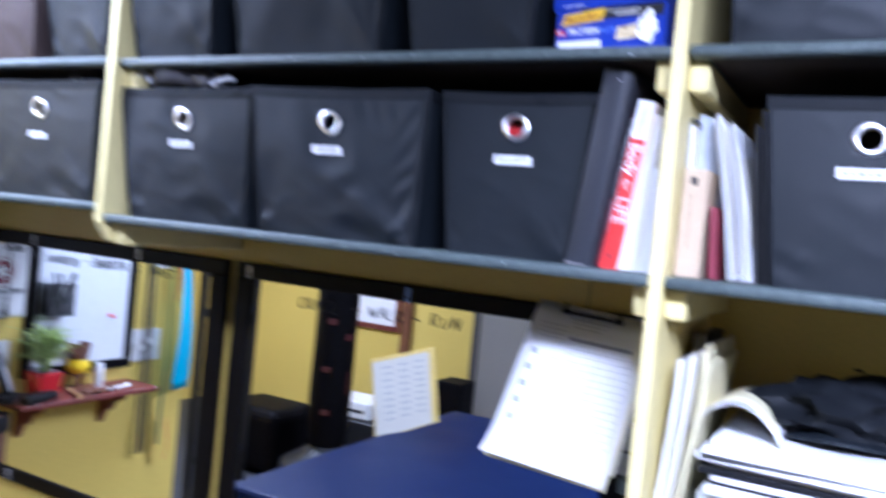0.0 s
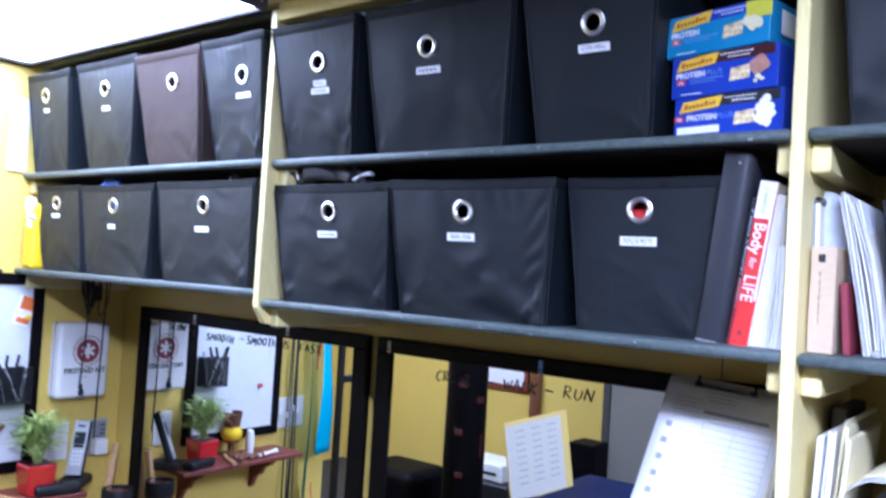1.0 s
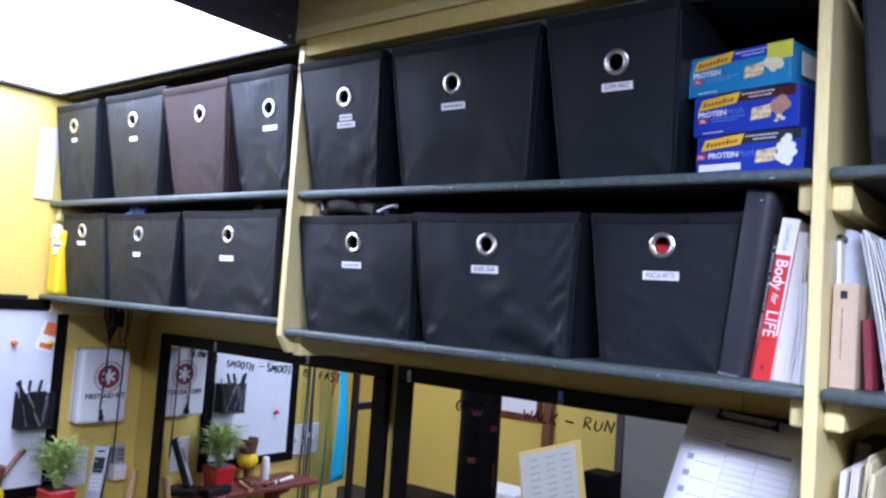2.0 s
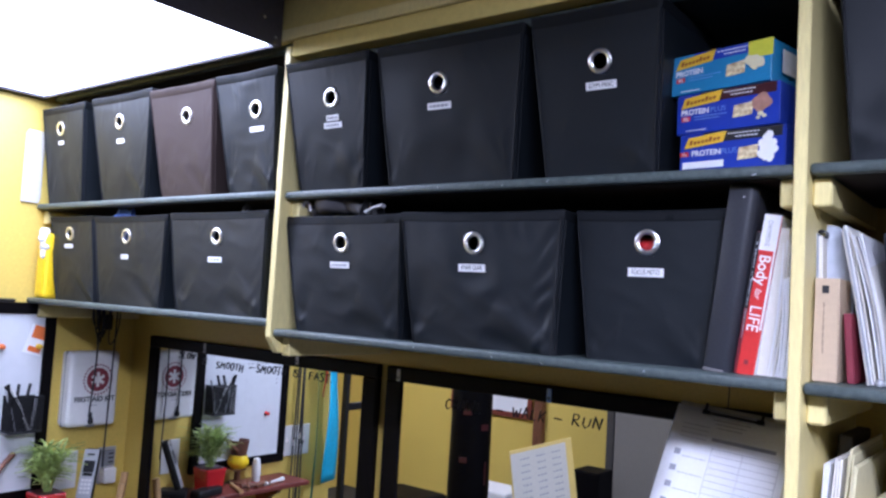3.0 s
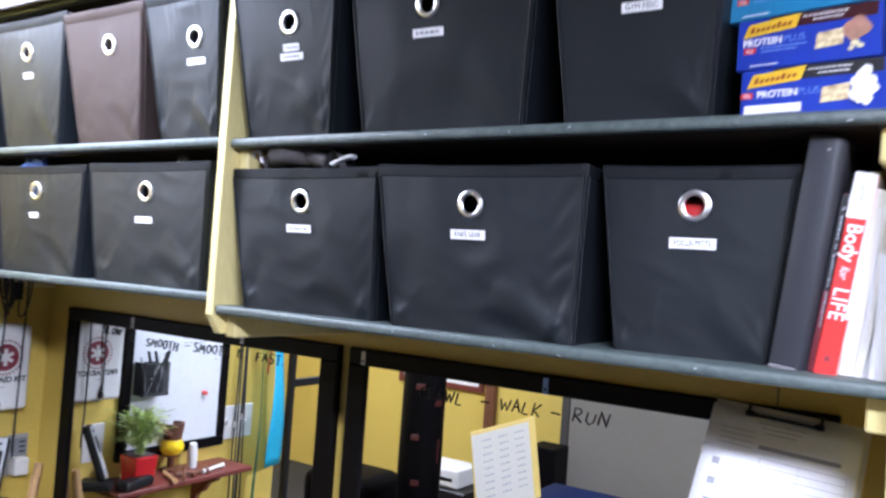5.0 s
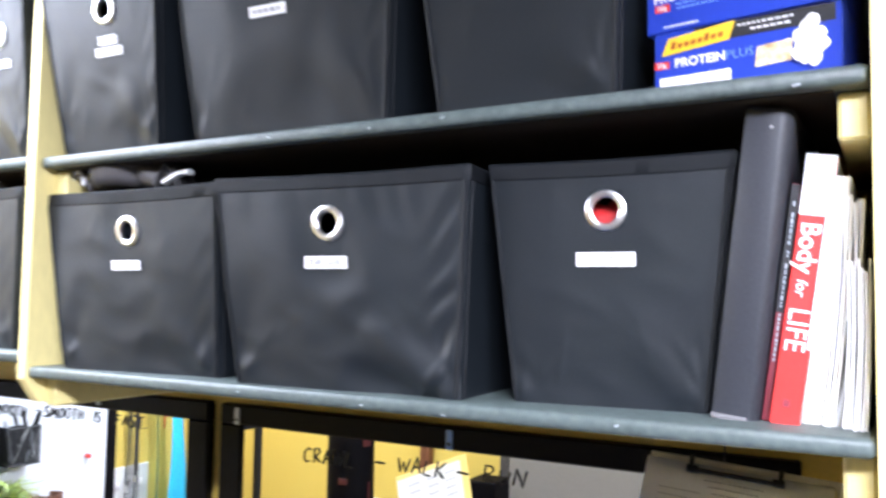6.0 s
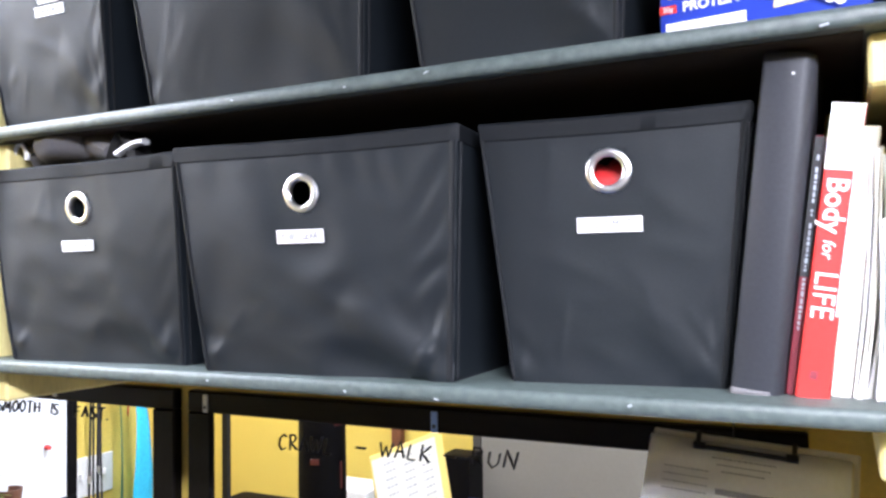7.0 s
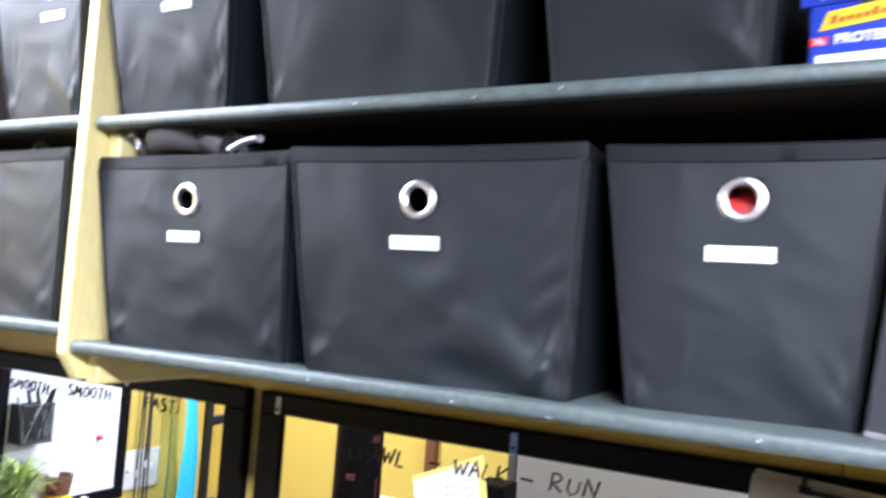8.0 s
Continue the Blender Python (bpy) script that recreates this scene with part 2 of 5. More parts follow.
# ---- the room ----
XL, YB, YR, XR, ZC = -1.125, 0.022, -3.6, 3.6, 2.52
FY = -0.36  # front edge of the boards
solid("floor", [(-3.6, YR - 0.1, -0.1, XR + 0.1, 0.14, 0)], M_FLOOR, "dark rubber gym floor", "floor")
solid("ceiling", [(-3.6, YR - 0.1, ZC, XR + 0.1, 0.14, ZC + 0.1)], M_ROOMC, "unseen low ceiling, darkened to cut bounced light", "ceiling")
solid("wall_back", [(-3.6, YB, 0, XR + 0.1, YB + 0.12, ZC)], M_WALL, "yellow painted wall behind shelves and mirrors", "wall")
solid("wall_left", [(XL - 0.12, -1.005, 0, XL, YB, ZC)], M_WALL, "yellow painted side wall beside the shelves", "wall")
solid("wall_left_far", [(-3.6, YR, 0, -3.5, YB, ZC)], M_WALL, "yellow painted far side wall", "wall")
solid("wall_rear", [(-3.6, YR - 0.1, 0, 0.74, YR, ZC)], M_WALL, "yellow painted wall across the room", "wall")
# never in view; split off from the yellow wall to lower the bounce
solid("wall_rear_right", [(0.74, YR - 0.1, 0, XR + 0.1, YR, ZC)], M_FAR, "unseen wall across the room, darkened to cut bounced light", "wall")
solid("wall_right", [(XR, YR, 0, XR + 0.1, YB, ZC)], M_FAR, "unseen wall at the other end, darkened to cut bounced light", "wall")
solid("header", [(XL, -0.36, 2.215, XR, YB, ZC)], M_CEIL, "yellow boxed header above the top shelf", "bulkhead")
solid("trim", [(XL, -0.37, 2.205, XR, -0.3605, 2.23)], M_POST, "yellow wooden trim along the header", "trim")

solid("header_panel", [(0.034, FY - 0.002, 2.166, 1.117, YB - 0.002, 2.2045), (1.139, FY - 0.002, 2.166, 2.398, YB - 0.002, 2.2045)], M_CEIL, "yellow painted lower panel of the boxed header", "bulkhead")

# ---- shelving along the back wall ----
shelves = thing("wall_shelving", pose(0, 0, 0), "wall shelving with green-grey boards and pale yellow wooden dividers", "shelving")


def board(x0, x1, top, thick=0.017, front=FY):
    bm = bmesh.new()
    box(bm, (x0 + x1) / 2, (front + YB) / 2 - 0.0015, top - thick / 2, x1 - x0, YB - front - 0.003, thick, 0.006, seg=3)
    b = part("shelf_board", bm, M_SHELF, shelves, "green-grey painted shelf board with chipped front edge", True)
    # thin sheet under the board, coloured dark in place of shade
    part("underside", bx((x0 + x1) / 2, (front + YB) / 2 + 0.005, top - thick - 0.0006, x1 - x0 - 0.056, YB - front - 0.022, 0.001, bev=0), M_UNDER, b, "thin dark sheet, shade painted under the board")


DIV1, DIV2, DT = 0.014, 1.119, 0.018
for x0, x1, lo, hi in ((XL + 0.002, DIV1 - 0.001, 1.571, 1.863), (DIV1 + DT + 0.001, DIV2 - 0.001, 1.551, 1.859), (DIV2 + DT + 0.001, 2.4, 1.551, 1.859)):
    board(x0, x1, lo)
    board(x0, x1, hi, front=FY + 0.006)
board(DIV2 + DT + 0.001, 2.4, 1.19)
# upper bays get a top board and back panel in the shelf colour
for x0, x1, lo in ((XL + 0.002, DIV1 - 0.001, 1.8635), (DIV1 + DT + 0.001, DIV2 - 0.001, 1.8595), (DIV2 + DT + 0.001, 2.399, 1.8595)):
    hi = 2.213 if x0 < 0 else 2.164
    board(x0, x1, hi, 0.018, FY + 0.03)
    part("back_panel", bx((x0 + x1) / 2, YB - 0.005, (lo + hi - 0.019) / 2, x1 - x0, 0.006, hi - 0.019 - lo, bev=0.0005), M_SHELF, shelves, "dark green-grey back panel")


rnd = random.Random(31)
for x0, x1, top in ((XL, DIV1, 1.571), (DIV1 + DT, DIV2, 1.551), (DIV1 + DT, DIV2, 1.859)):
    for k in range(4):
        w_, z_ = rnd.uniform(0.002, 0.007), top - rnd.uniform(0.006, 0.014)
        part("paint_chip", bx(rnd.uniform(x0 + 0.05, x1 - 0.05), FY + (0.006 if top > 1.8 else 0) - 0.0013, z_, w_, 0.0006, rnd.uniform(0.001, 0.0022), bev=0.0002, rot=Euler((0, rnd.uniform(-0.5, 0.5), 0)).to_matrix()), M_SLEEVE, shelves, "small pale chip in the paint")


def divider(x, z0, cut):
    bm = bmesh.new()
    prof = [(FY - 0.003, z0 + cut), (FY + 0.6 * cut, z0), (YB - 0.002, z0), (YB - 0.002, 2.192), (FY - 0.003, 2.192)]
    a = [bm.verts.new((x, y, z)) for y, z in prof]
    b = [bm.verts.new((x + DT, y, z)) for y, z in prof]
    bm.faces.new(a[::-1])
    bm.faces.new(b)
    for i in range(len(prof)):
        j = (i + 1) % len(prof)
        bm.faces.new((a[i], a[j], b[j], b[i]))
    bmesh.ops.bevel(bm, geom=list(bm.edges), offset=0.0015, segments=1, affect="EDGES")
    part("divider_panel", bm, M_POST, shelves, "pale yellow painted wooden divider")


divider(DIV1, 1.497, 0.035)
divider(DIV2, 0.76, 0.0)
divider(2.4, 0.76, 0.0)


def cleat(x, top, side, y0=FY + 0.03, h=0.042, w=0.026):
    part("cleat", bx(x + side * (w / 2 + 0.0005), (y0 + YB) / 2 - 0.001, top - h / 2, w, YB - y0 - 0.004, h, bev=0.003), M_POST, shelves)


for x, side, tops in ((DIV1 + DT, 1, (1.842, 1.534)), (DIV2, -1, (1.842, 1.534)), (DIV2 + DT, 1, (1.842, 1.534)), (DIV1, -1, (1.846, 1.554)), (XL, 1, (1.846, 1.554))):
    for tp in tops:
        cleat(x, tp - 0.0005, side)


# ---- cloth storage bins ----
def bar_text(parent, cx, cz, w, h, y, mat=M_GREYINK, n=5, seed=0):
    """Unreadable small print: a row of short bars."""
    rnd = random.Random(seed)
    bm = bmesh.new()
    x = cx - w / 2
    while x < cx + w / 2 - 0.001:
        l = min(w / n * rnd.uniform(0.5, 1.2), cx + w / 2 - x)
        box(bm, x + l / 2, y, cz, l, 0.0003, h, 0)
        x += l + w / n * 0.3
    return part("print_bar", bm, mat, parent)


def storage_bin(z, bl, br, tl, tr, h, seed, grommet, text=None, card=(0.045, 0.011), drop=0.046, fabric=M_FABRIC, label="", cards=1, fold=0.75, sag=0.002, depth=0.28, slump=0.8, dent=None, pucker=0.25):
    """An open cloth bin standing at height z; bl, br, tl, tr: the plan corners of its front at the bottom and the rim;
    grommet: x and z of the ring on the front."""
    ox, oy = (bl[0] + br[0]) / 2, (bl[1] + br[1]) / 2
    ob = thing("storage_bin", pose(ox, oy, z), label or "black cloth storage bin with metal grommet and white label", "storage bin", "cloth bins on the wall shelves")
    bl, br, tl, tr = (Vector((p[0] - ox, p[1] - oy)) for p in (bl, br, tl, tr))
    back = Vector((-(tr - tl).y, (tr - tl).x)).normalized() * depth
    nu, nd, nv = 76, 10, 50
    off = Vector((seed * 7.3, seed * 3.1, seed * 5.7))

    gv = (grommet[1] - z) / h
    a0, b0 = bl.lerp(tl, gv), br.lerp(tr, gv)
    gr = (grommet[0] - ox - a0.x) / (b0.x - a0.x)

    def shell(s, v, out=0.0):
        """s: 0..4 round the four sides, from the front's left edge."""
        a, b = bl.lerp(tl, v), br.lerp(tr, v)
        k, r = int(s) % 4, s - int(s)
        c = (a, b, b + back * (0.94 + 0.06 * v), a + back * (0.94 + 0.06 * v))
        p, q = c[k], c[(k + 1) % 4]
        e = (q - p).normalized()
        nx, ny = e.y, -e.x
        xy = p.lerp(q, r)
        edge = min(1.0, min(r, 1 - r) * 2)
        t = Vector((xy.x * 6, xy.y * 6 + 3 * k, v * 1.7)) + off
        d = (noise.noise(t * 0.8) * 0.009 + noise.noise(t * 2.7 + Vector((0, 0, 4))) * 0.0012) * edge ** 0.6 * fold
        d += fold * 0.0015 * (1 - abs(noise.noise(Vector((t.x * 2.2 + t.z * 1.5, t.y * 2.2, t.z * 3.2))) * 3)) * edge
        if k == 0:
            # small puckers at the lower corners, then long thin creases
            d += fold * 0.0015 * math.sin((r - v * 0.7) * 34 + seed) * math.exp(-((r - 0.93) ** 2 / 0.006 + (v - 0.1) ** 2 / 0.012))
            d += fold * 0.0018 * math.sin((r * 0.6 + v) * 30 + seed) * math.exp(-((r - 0.05) ** 2 / 0.006 + (v - 0.1) ** 2 / 0.012))
            d += 0.003 * math.sin(math.pi * r) * math.sin(math.pi * min(1, v * 1.2)) * fold
            # a broad slack fold that runs down to the lower right corner, with a hollow above it
            for fr, fv, fa, fs in slack:
                u_, w_ = (r - fr) * 1.35, v - fv
                al, pe = u_ * math.cos(fa) + w_ * math.sin(fa), -u_ * math.sin(fa) + w_ * math.cos(fa)
                wide = 0.035 + 0.13 * max(0.0, al)
                if al > 0:
                    env = math.sin(math.pi * min(1.0, al / 0.62)) ** 0.8
                    d += fs * env * (0.0042 * math.exp(-(pe / wide) ** 2) - 0.0050 * math.exp(-((pe - 1.9 * wide) / wide) ** 2))
            # gathered cloth down the right-hand edge
            d += pucker * 0.0019 * math.sin((v + (1 - r) * 1.5) * 33 + 2.5 * noise.noise(Vector((v * 5, r * 5, seed)))) * math.exp(-((r - 0.93) / 0.055) ** 2) * (0.35 + 0.65 * (1 - v))
            if dent:
                # the cloth is pushed in low down, with an arched rim
                q = 1 - ((r - dent[0]) / dent[1]) ** 2 - (v / dent[2]) ** 2
                d -= 0.0028 * (1 / (1 + math.exp(-q * 4)))
            # gathers below the hem
            gate = max(0.0, noise.noise(Vector((r * 5 + seed, seed * 1.7, 2.0))) + 0.25)
            d += 0.0016 * slump * gate * math.sin(r * 62 + v * 9 + 2 * noise.noise(Vector((r * 9, v * 4, seed)))) * math.exp(-((v - 0.86) / 0.11) ** 2) * edge
            for cr, cv, ca, cl, cs in creases:
                u_, w_ = (r - cr) * 1.3, v - cv
                al, pe = u_ * math.cos(ca) + w_ * math.sin(ca), abs(-u_ * math.sin(ca) + w_ * math.cos(ca))
                if 0 < al < cl:
                    d += fold * cs * 0.0021 * math.exp(-(pe / 0.019) ** 1.5) * math.sin(math.pi * al / cl) ** 0.7
            # the cloth lies flat round the ring
            rad = math.hypot((r - gr) * (b - a).length, (v - gv) * h)
            d *= 1 - math.exp(-(rad / 0.045) ** 4)
            low = math.hypot((r - gr) * (b - a).length * 0.8, (v - gv) * h + drop + 0.008 * (cards - 1))
            d *= 1 - 0.9 * math.exp(-(low / 0.036) ** 4)
        zz = v * h - sag * math.sin(math.pi * r) * v ** 3
        d += out
        return Vector((xy.x + nx * d, xy.y + ny * d, zz))

    rnd = random.Random(seed * 11)
    slack = [(1.0, 0.0, radians(180 - rnd.uniform(26, 46)), slump)]
    slack.append((0.0, 0.0, radians(rnd.uniform(40, 70)), -0.45 * slump * rnd.uniform(0.3, 1.0)))
    creases = [(rnd.uniform(0.72, 0.97), rnd.uniform(0.02, 0.3), rnd.uniform(1.9, 2.9), rnd.uniform(0.12, 0.4), rnd.uniform(0.15, 0.45)) for _ in range(4)]
    creases += [(rnd.uniform(0.94, 0.985), rnd.uniform(0.02, 0.07), 1.75 + 0.27 * k + rnd.uniform(-0.1, 0.1), rnd.uniform(0.14, 0.36), rnd.uniform(0.5, 1.0)) for k in range(6)]
    creases += [(rnd.uniform(0.02, 0.25), rnd.uniform(0.02, 0.3), rnd.uniform(0.4, 1.3), rnd.uniform(0.1, 0.3), rnd.uniform(0.3, 0.8)) for _ in range(3)]
    creases += [(rnd.uniform(0.01, 0.04), rnd.uniform(0.02, 0.06), 0.3 + 0.3 * k + rnd.uniform(-0.1, 0.1), rnd.uniform(0.1, 0.24), rnd.uniform(0.35, 0.8)) for k in range(4)]
    creases += [(rnd.uniform(0.15, 0.85), 0.9, rnd.uniform(4.1, 5.4), rnd.uniform(0.1, 0.35), rnd.uniform(0.3, 0.7)) for _ in range(3)]

    ring = [k + i / n for k, n in ((0, nu), (1, nd), (2, nu), (3, nd)) for i in range(n)]
    bm = bmesh.new()
    rows = [[bm.verts.new(shell(s, j / nv)) for s in ring] for j in range(nv + 1)]
    a, b = a0, b0
    w_at = (b - a).length
    iu, iv = round(gr * nu), round(gv * nv)
    hu, hv = max(2, round(0.02 / (w_at / nu))), max(2, round(0.02 / (h / nv)))
    n = len(ring)
    for j in range(nv):
        for i in range(n):
            if iu - hu <= i < iu + hu and iv - hv <= j < iv + hv:
                continue
            bm.faces.new((rows[j][i], rows[j][(i + 1) % n], rows[j + 1][(i + 1) % n], rows[j + 1][i]))
    loop = [rows[iv - hv][i] for i in range(iu - hu, iu + hu)] + [rows[j][iu + hu] for j in range(iv - hv, iv + hv)]
    loop += [rows[iv + hv][i] for i in range(iu + hu, iu - hu, -1)] + [rows[j][iu - hu] for j in range(iv + hv, iv - hv, -1)]
    c = shell(gr, gv)
    inner = []
    for v in loop:
        inner.append(bm.verts.new(c + (v.co - c).normalized() * 0.0165))
    for i in range(len(loop)):
        j = (i + 1) % len(loop)
        bm.faces.new((loop[i], loop[j], inner[j], inner[i]))
    bm.faces.new(rows[0][::-1])
    body = part("bin_body", bm, fabric, ob, smooth=True)
    body.data.set_sharp_from_angle(angle=radians(60))
    sol = body.modifiers.new("thickness", "SOLIDIFY")
    sol.thickness, sol.offset = 0.0025, 0
    seam = M_SEAM if fabric is M_FABRIC else fabric
    bm = bmesh.new()
    hem = [[bm.verts.new(shell(s, v, o)) for s in ring] for v, o in ((0.932, 0.0014), (0.937, 0.0025), (0.995, 0.0028), (1.006, 0.0), (0.995, -0.0035))]
    for p, q in zip(hem, hem[1:]):
        for i in range(n):
            bm.faces.new((p[i], p[(i + 1) % n], q[(i + 1) % n], q[i]))
    part("hem", bm, seam, ob, "folded stitched hem round the rim", True)
    for s, r_ in ((0.004, 0.0022), (0.988, 0.0030), (1.03, 0.0022)):
        bm = bmesh.new()
        tube(bm, [shell(s, v / 14, 0.0012) + Vector((0, 0, 0.002)) for v in range(14)], r_, 8)
        part("corner_seam", bm, seam, ob, smooth=True)
    # grommet, lying in the cloth's plane
    up = (shell(gr, min(1, gv + 0.1)) - shell(gr, gv - 0.1)).normalized()
    e = Vector(((b - a).x, (b - a).y, 0)).normalized()
    nrm = up.cross(e).normalized()
    bm = bmesh.new()
    gp = [(0.0142, 0.004), (0.0134, 0.0), (0.0138, -0.0022), (0.0150, -0.0032), (0.0185, -0.0034), (0.0209, -0.0022), (0.0217, 0.0012), (0.0142, 0.004)]
    lathe(bm, gp, 32, (0, 0, 0), "y")
    lay = Matrix((e, nrm, up)).transposed().to_4x4()
    bmesh.ops.transform(bm, matrix=Matrix.Translation(c - nrm * 0.001) @ lay, verts=bm.verts)
    part("grommet", bm, M_CHROME, ob, "shiny nickel grommet ring", True)
    for k in range(cards):
        f = 0.7 if cards == 2 and k == 0 else 1.0
        lv = gv - (drop + 0.0155 * k) / h
        la, lb_ = bl.lerp(tl, lv), br.lerp(tr, lv)
        lr = (c.x - la.x) / (lb_.x - la.x)
        spots = [shell(lr + dx * card[0] / w_at / 2, lv + dz * card[1] / h / 2) - dz * card[1] / 2 * up for dx in (-1.05, -0.5, 0, 0.5, 1.05) for dz in (-1, 0, 1)]
        p = shell(lr, lv)
        push = max((p - q).dot(-nrm) * -1 for q in spots)
        m = Matrix.Translation(p - nrm * (0.0018 + max(0.0, push))) @ lay
        card_bm = bx(0, 0, 0, card[0] * f, 0.001, card[1], bev=0.0003)
        bmesh.ops.transform(card_bm, matrix=m, verts=card_bm.verts)
        cd = part("name_label", card_bm, M_LABELW, ob, "white printed name label")
        if text and k == cards - 1:
            writing(text, card[1] * 0.82, m @ Matrix.Translation((0, -0.0008, 0)) @ FRONT, M_INK, cd, squeeze=min(1.0, card[0] * 0.9 / (len(text) * card[1] * 0.52)))
        else:
            o = bar_text(cd, 0, 0, card[0] * f * 0.8, card[1] * 0.42, -0.0007, M_GREYINK, 6, seed + k)
            o.data.transform(m)
    return ob


ZL, ZM, ZU, ZUL = 1.5715, 1.5515, 1.8595, 1.8635
BINS = [
    # height, front corners bottom left, bottom right, rim left, rim right, tall, seed, grommet, label text, label size, more
    (ZL, (-0.986, -0.335), (-0.768, -0.335), (-1.062, -0.335), (-0.815, -0.335), 0.252, 1, (-0.936, 1.772), None, (0.046, 0.012), dict(drop=0.038)),
    (ZL, (-0.736, -0.338), (-0.448, -0.333), (-0.799, -0.338), (-0.444, -0.333), 0.247, 2, (-0.625, 1.762), None, (0.034, 0.012), dict(drop=0.057)),
    (ZL, (-0.366, -0.338), (-0.038, -0.333), (-0.421, -0.338), (-0.042, -0.333), 0.249, 3, (-0.224, 1.761), None, (0.052, 0.013), dict(drop=0.058)),
    (ZM, (0.098, -0.345), (0.366, -0.315), (0.026, -0.335), (0.371, -0.335), 0.252, 4, (0.205, 1.746), None, (0.055, 0.0135), dict(drop=0.048)),
    (ZM, (0.429, -0.346), (0.729, -0.332), (0.383, -0.350), (0.733, -0.325), 0.2525, 5, (0.5545, 1.7455), "KNIFE GEAR", (0.058, 0.0145), dict(drop=0.047, slump=1.9, fold=0.9, pucker=1.2)),
    (ZM, (0.781, -0.304), (0.976, -0.284), (0.747, -0.303), (1.002, -0.289), 0.253, 6, (0.876, 1.752), "FOCUS MITTS", (0.061, 0.0145), dict(drop=0.051, slump=0.35, fold=0.6)),
    (ZM, (1.261, -0.285), (1.60, -0.285), (1.233, -0.285), (1.62, -0.285), 0.252, 7, (1.36, 1.75), None, (0.07, 0.0145), dict(slump=0.5, fold=0.5, drop=0.045)),
    (ZUL, (-1.08, -0.335), (-0.882, -0.335), (-1.09, -0.375), (-0.845, -0.375), 0.29, 8, (-0.988, 2.089), None, (0.03, 0.011), dict(slump=0.5, fold=0.5, drop=0.043)),
    (ZUL, (-0.768, -0.335), (-0.552, -0.335), (-0.80, -0.375), (-0.50, -0.375), 0.29, 9, (-0.660, 2.080), None, (0.036, 0.012), dict(slump=0.5, fold=0.5, drop=0.053)),
    (ZUL, (-0.468, -0.335), (-0.257, -0.335), (-0.505, -0.375), (-0.232, -0.375), 0.28, 10, (-0.346, 2.067), None, (0.05, 0.012), dict(slump=0.4, fold=0.5, fabric=M_BROWN, cards=0, label="dark brown cloth storage bin with a metal grommet")),
    (ZUL, (-0.186, -0.335), (-0.022, -0.335), (-0.215, -0.38), (0.008, -0.38), 0.28, 11, (-0.071, 2.055), None, (0.05, 0.012), dict(drop=0.045)),
    (ZU, (0.066, -0.333), (0.252, -0.328), (0.045, -0.385), (0.29, -0.38), 0.28, 12, (0.178, 2.055), None, (0.052, 0.0125), dict(slump=0.5, fold=0.5, drop=0.042, dent=(0.95, 0.22, 0.26), cards=2, label="black cloth storage bin with two white name labels")),
    (ZU, (0.332, -0.333), (0.618, -0.313), (0.312, -0.375), (0.655, -0.365), 0.28, 13, (0.462, 2.056), None, (0.056, 0.0135), dict(slump=0.5, fold=0.5, drop=0.044, dent=(0.46, 0.24, 0.32))),
    (ZU, (0.694, -0.322), (0.892, -0.312), (0.675, -0.372), (0.915, -0.372), 0.28, 14, (0.805, 2.052), "GYM MISC", (0.056, 0.0135), dict(slump=0.5, fold=0.5, drop=0.04)),
    (ZU, (1.187, -0.33), (1.56, -0.33), (1.17, -0.35), (1.6, -0.35), 0.27, 15, (1.38, 2.05), None, (0.06, 0.013), {}),
]
for z, bl, br, tl, tr, h, seed, gm, text, card, kw in BINS:
    storage_bin(z, bl, br, tl, tr, h, seed, gm, text, card, **kw)


# what shows inside and above the bins
def lump(name, m, sx, sy, sz, mat, label, category, seed=0, amp=0.25, flat=1.0):
    """A soft crumpled shape resting on its base."""
    bm = bmesh.new()
    bmesh.ops.create_icosphere(bm, subdivisions=4, radius=1)
    for v in bm.verts:
        k = 1 + amp * noise.noise(v.co * 1.7 + Vector((seed, 0, 0))) + amp * 0.5 * noise.noise(v.co * 4 + Vector((0, seed, 0)))
        v.co = Vector((v.co.x * sx * k, v.co.y * sy * k, max(-0.9, math.copysign(abs(v.co.z) ** flat, v.co.z)) * sz * k + sz * 0.9))
    hi = max(v.co.z for v in bm.verts)
    for v in bm.verts:
        v.co.z *= 2 * sz / hi
    ob = new(name, finish(name, bm, mat, True))
    ob.matrix_basis = m
    return tagged(ob, label, category)


lump("focus_mitt", pose(0.880, -0.249, 1.563), 0.075, 0.04, 0.111, M_MITT, "red leather focus mitt inside a black bin", "boxing mitt", 3)
lump("blue_cloth", pose(-0.695, -0.306, 1.60), 0.066, 0.026, 0.1265, M_BLUECL, "crumpled blue cloth in a black bin", "cloth", 5, 0.25, 0.45)
lump("white_cloth", pose(-0.625, -0.29, 1.62), 0.05, 0.03, 0.09, M_WHITE, "white cloth inside a black bin", "cloth", 8)
lump("grey_pouch", pose(-0.17, -0.295, 1.60), 0.02, 0.02, 0.1235, M_GREYP, "grey pouch sticking out of a black bin", "pouch", 6, 0.25, 0.6)

# charcoal harness above one bin
gear = thing("training_harness", pose(0.13, -0.292, 1.633), "charcoal padded training harness with white trim", "harness")
bm = bmesh.new()
tube(bm, [(-0.062 + 0.0155 * i, 0.01 * math.sin(i), 0.175 + 0.03 * math.sin(math.pi * (0.1 + 0.8 * i / 11))) for i in range(12)], [0.013 + 0.013 * math.sin(math.pi * i / 11) for i in range(12)], 12, flat=1.5)
part("padded_band", bm, M_CHARCOAL, gear, smooth=True)
bm = bmesh.new()
